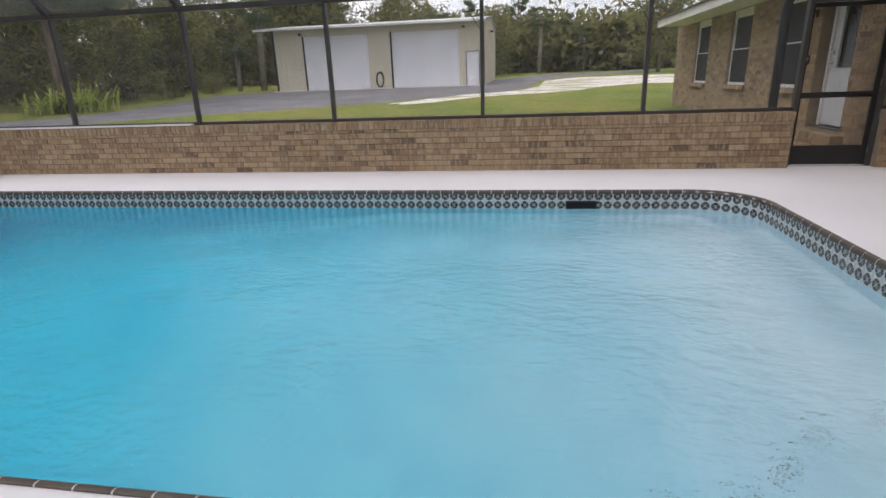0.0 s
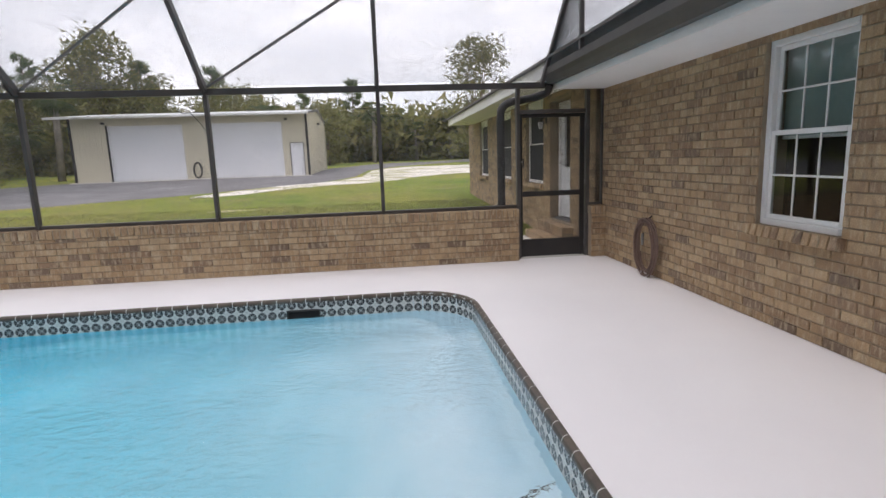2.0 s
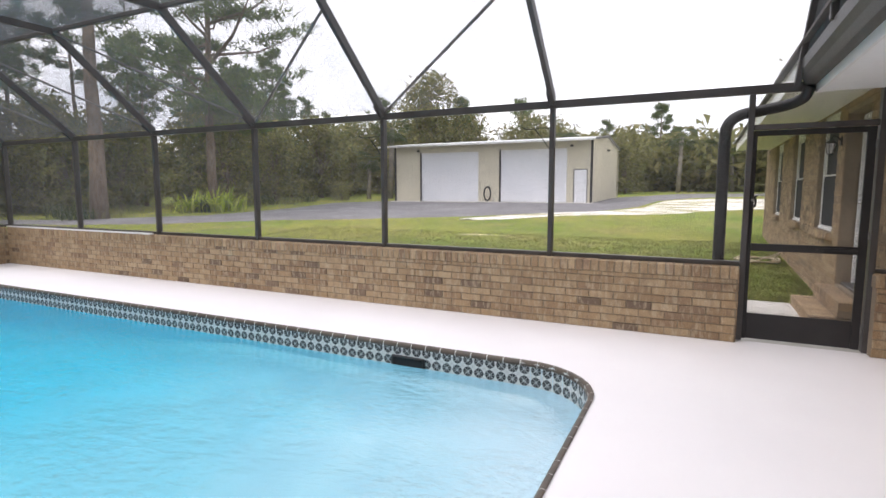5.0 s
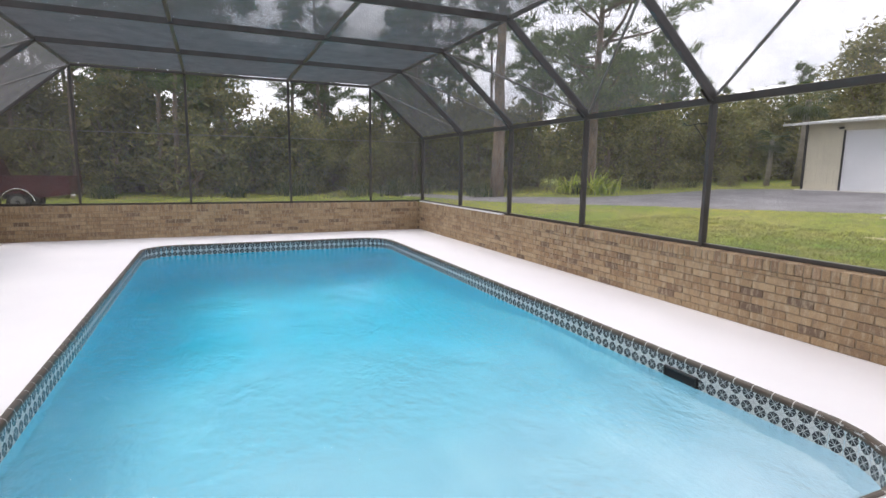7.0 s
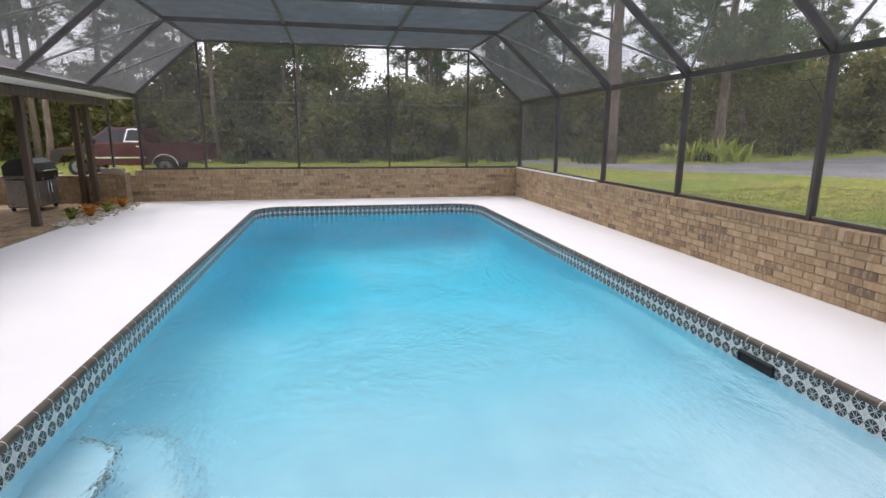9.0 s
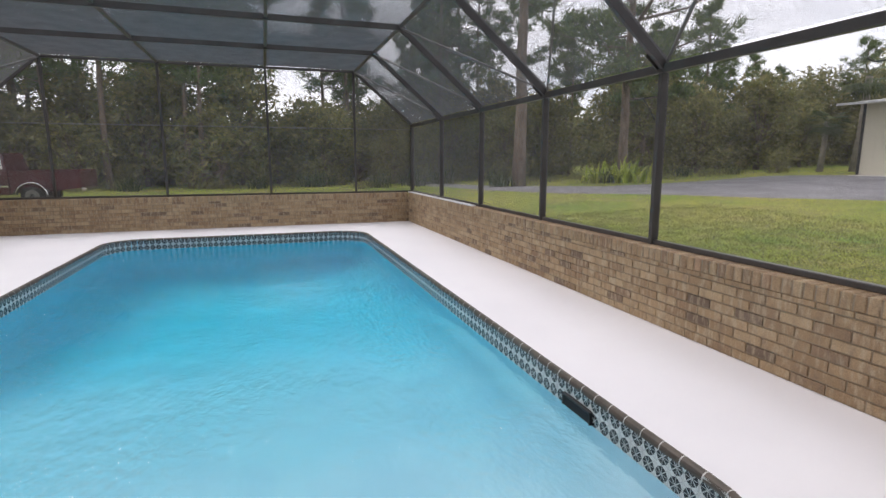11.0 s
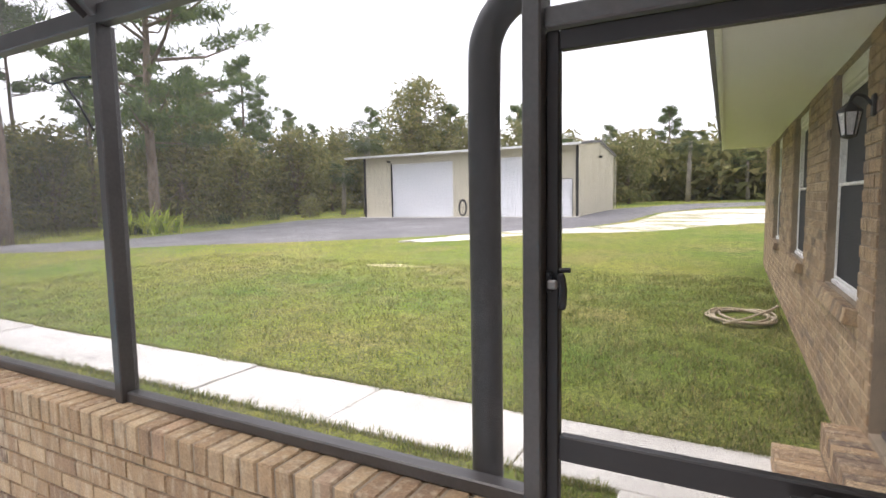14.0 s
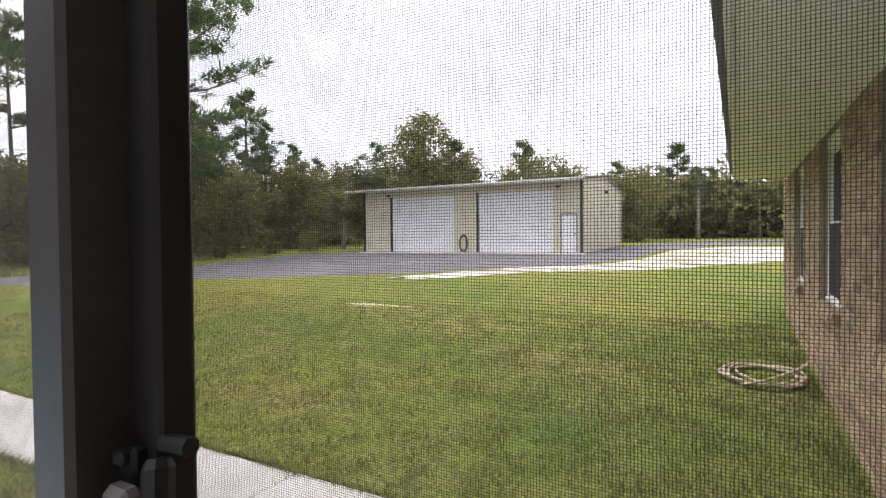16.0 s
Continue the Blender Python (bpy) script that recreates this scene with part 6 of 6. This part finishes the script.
# behind the workshop and round to the far side of the yard
for k in range(30):
    x = -36 + 33 * (k + rnd.random()) / 30
    plant(OAKS[rnd.choice((0, 0, 1))] if x > -17 else OAKS[rnd.choice((0, 1, 1))], x, rnd.uniform(46, 56), rnd.uniform(0.62, 0.85) if x > -17 else rnd.uniform(0.75, 0.95))
for k in range(11):
    plant(PINES[rnd.choice((0, 3, 3))], -38 + 18 * (k + rnd.random()) / 11, rnd.uniform(47, 60), rnd.uniform(0.5, 0.72))
for k in range(26):
    plant(OAKS[rnd.choice((0, 0, 1, 3))], -2 + 46 * (k + rnd.random()) / 26, rnd.uniform(66, 80), rnd.uniform(0.5, 0.75))
for k in range(6):
    plant(PINES[rnd.choice((0, 3, 3))], 3 + 40 * (k + rnd.random()) / 9, rnd.uniform(66, 78), rnd.uniform(0.45, 0.6))
for x, y, s_ in ((0.9, 57.5, 1.15), (5.6, 60.0, 1.0), (-5.5, 62.0, 1.0), (-19.0, 37.5, 1.2), (-20.3, 36.5, 0.9), (-8.0, 47.0, 1.3), (9.5, 61.0, 1.1), (3.4, 63.0, 1.25)):
    plant(PALMS[rnd.randrange(2)], x, y, s_)
for k in range(24):
    plant(SHRUBS[rnd.choice((0, 1, 1))], rnd.uniform(-30, -25.5), -20 + 42 * (k + rnd.random()) / 24, rnd.uniform(0.7, 1.2))
for k in range(18):
    plant(SHRUBS[rnd.choice((0, 1, 1))], rnd.uniform(-24.5, -20.2), 15 + 18 * (k + rnd.random()) / 18, rnd.uniform(0.6, 1.0))
ginger = grass_clump("ginger_plant", "bright green shell ginger clump by the drive", 33, 64, 1.65, 0.12, 0.5, GINGER, 0.95)
plant(ginger, -19.9, 22.0, 1.0)
plant(ginger, -20.9, 21.2, 0.85)
plant(ginger, -21.2, 22.8, 0.8)
plant(OAKS[3], -20.4, 33.2, 0.32)
plant(OAKS[2], 10.4, 48.0, 1.0)
plant(OAKS[2], -21.1, 49.0, 1.1)
plant(OAKS[1], -24.0, 50.0, 1.1)
plant(PINES[3], -18.4, 50.0, 0.82)
plant(PINES[3], -14.7, 57.4, 0.87)
plant(OAKS[1], -11.9, 57.0, 0.93)
plant(PINES[3], -1.3, 65.6, 0.83)
plant(PINES[3], -6.6, 62.0, 0.68)

# deep wood behind the first trees
rnd = random.Random(17)
fw = Shape()
for k in range(4000):
    if k % 5 == 4 or k % 5 == 2:
        x, y = rnd.uniform(-14, 46), rnd.uniform(60, 68)
    elif k % 5 < 2:
        x, y = rnd.uniform(-66, -46), rnd.uniform(-45, 60)
    else:
        x, y = rnd.uniform(-60, 60), rnd.uniform(66, 92)
    top = 4.8 + 2.5 * noise.noise(Vector((x * 0.11, y * 0.11, 5.0))) + 2.0 * noise.noise(Vector((x * 0.4, y * 0.4, 1.0)))
    leaf_tris(rnd, fw, Vector((x, y, ground_z(x, y) + top * rnd.random() ** 0.8)), 1.7, 16, 1.15, 0.8, 0.6)
tagged(new("far_woods", fw.mesh("far_woods", LEAF)), "dense dull-green woods in the distance", "woods", "", "stuff")

# grass blades in the lawn near the walk
rnd = random.Random(9)
bl = Shape()
def blade(x, y, h, w, lean, a):
    z = yard_z(x, y)
    dx, dy = math.cos(a), math.sin(a)
    n = len(bl.v)
    bl.v += [(x - dy * w, y + dx * w, z - 0.005), (x + dy * w, y - dx * w, z - 0.005), (x + dx * h * lean, y + dy * h * lean, z + h)]
    bl.f.append((n, n + 1, n + 2))


for _ in range(170000):
    x, y = 4.5 - 14.0 * rnd.random() ** 1.5, 7.95 + 9.0 * rnd.random() ** 1.6
    if 9.23 < y < 10.05 or (x > 3.3 and y < 9.2):
        continue
    if noise.noise(Vector((x * 2.6, y * 2.6, 4.0))) + 0.5 * noise.noise(Vector((x * 9, y * 9, 2.0))) < rnd.uniform(-0.5, 0.4):
        continue
    blade(x, y, rnd.uniform(0.02, 0.055), rnd.uniform(0.004, 0.009), rnd.uniform(0.3, 1.3), rnd.uniform(0, 6.283))
# tufts that hang over both edges of the walk
for _ in range(9000):
    x = 4.4 - 13.4 * rnd.random() ** 1.3
    far_side = rnd.random() < 0.6
    reach = 0.06 * max(0.0, 0.6 + noise.noise(Vector((x * 2.1, 3.0 if far_side else 8.0, 1.0))) * 1.5)
    y = 10.05 - reach * rnd.random() + 0.03 if far_side else 9.23 + reach * rnd.random() - 0.03
    if x > 3.3 and not far_side:
        continue
    blade(x, y, rnd.uniform(0.03, 0.07), rnd.uniform(0.005, 0.009), rnd.uniform(0.5, 1.5), rnd.gauss(-1.57 if far_side else 1.57, 0.9))
for x0 in slab_x[1:-1]:
    for _ in range(60):
        x, y = x0 + rnd.gauss(0, 0.008), rnd.uniform(9.2, 10.05)
        if noise.noise(Vector((x0 * 3, y * 4, 6.0))) > 0.0:
            blade(x, y, rnd.uniform(0.03, 0.055), rnd.uniform(0.003, 0.006), rnd.uniform(0.3, 1.0), rnd.uniform(0, 6.283))
grass = tagged(new("grass", bl.mesh("grass", BLADE)), "short uneven lawn grass beside the concrete walk", "grass", "", "stuff")
for b in (*PINES, *OAKS, *PALMS, *SHRUBS):
    if b.name not in used:
        plant(b, -45, 30 + len(used), 0.9)

# ---------------------------------------------------------------- many small pieces: tiles, coping, caps, bricks
places, real = along_outline(0.0, 0.1045)
tile_s = Shape()
tw, th = real / 2 - 0.0015, 0.0505
tile_s.v = [(-tw, 0, -th), (tw, 0, -th), (tw, 0, th), (-tw, 0, th), (-tw + 0.002, 0.006, -th + 0.002), (tw - 0.002, 0.006, -th + 0.002), (tw - 0.002, 0.006, th - 0.002), (-tw + 0.002, 0.006, th - 0.002)]
tile_s.f = [(4, 7, 6, 5), (0, 4, 5, 1), (1, 5, 6, 2), (2, 6, 7, 3), (3, 7, 4, 0)]
UVQ = [(0, 0), (0, 1), (1, 1), (1, 0)]
EDGE = [(0, 0)] * 4
tile_s.uv = [*UVQ, *EDGE, *EDGE, *EDGE, *EDGE]
tile_me = tile_s.mesh("waterline_tile", TILE)
rest = Shape()
rest.uv = []
grout = Shape()
done = 0
for row, zc in enumerate((-0.056, -0.159)):
    for p, t, nrm in places:
        if row == 1 and 0.41 < p.x < 0.79 and p.y > 5:
            continue
        m = rim_pose(p, t, nrm, zc)
        if p.x > -2.2 and done < 298:
            piece("waterline_tile", tile_me, pool, m)
            done += 1
        else:
            b = len(rest.v)
            rest.v += [tuple(m @ Vector(q)) for q in tile_s.v]
            rest.f += [tuple(b + k for k in f) for f in tile_s.f]
            rest.uv += tile_s.uv
tagged(part("waterline_tiles", rest, TILE, pool), kind="stuff")
for p, t, nrm in places:
    a, b = p - t * (real / 2) + nrm * 0.003, p + t * (real / 2) + nrm * 0.003
    if 0.40 < p.x < 0.80 and p.y > 5:
        grout.quad((*a.xy, -0.109), (*b.xy, -0.109), (*b.xy, -0.002), (*a.xy, -0.002))
    else:
        grout.quad((*a.xy, -0.214), (*b.xy, -0.214), (*b.xy, -0.002), (*a.xy, -0.002))
part("tile_grout", grout, GROUT, pool)

places, real = along_outline(0.02, 0.152)
cop = Shape()
prof = [(-0.015, -0.002), (-0.015, 0.006), (-0.006, 0.010), (0.008, 0.008), (0.022, -0.002), (0.029, -0.018), (0.030, -0.034), (0.022, -0.034)]
cw = real / 2 - 0.004
for e in (-cw, cw):
    cop.v += [(e, a, b) for a, b in prof]
k = len(prof)
cop.f = [tuple(range(k)), tuple(range(k, 2 * k))[::-1], *[(i, i + k, (i + 1) % k + k, (i + 1) % k) for i in range(k)]]
cop_me = cop.mesh("coping_tile", COPING)
fix_normals(cop_me)
for p, t, nrm in places:
    piece("coping_tile", cop_me, pool, rim_pose(p, t, nrm, 0.004))
joint = Shape()
for p, t, nrm in places:
    m = rim_pose(p - t * (real / 2), t, nrm, 0.003)
    b = len(joint.v)
    joint.v += [tuple(m @ Vector((e, q, z))) for e in (-0.0045, 0.0045) for q, z in prof]
    joint.f += [tuple(b + i for i in f) for f in cop.f]
tagged(part("coping_joints", joint, GROUT, pool, "pale grout between the coping tiles"), kind="stuff")

cap_row(low, FACE_Y, -9.42, 3.37, -0.012, 0.232, 1)
cap_row(pier, FACE_Y, 4.39, 4.612, -0.012, 0.232, 2)
cap_row(far, FACE_FAR, -1.6, 7.49, -0.012, 0.232, 3)
finish_bricks()
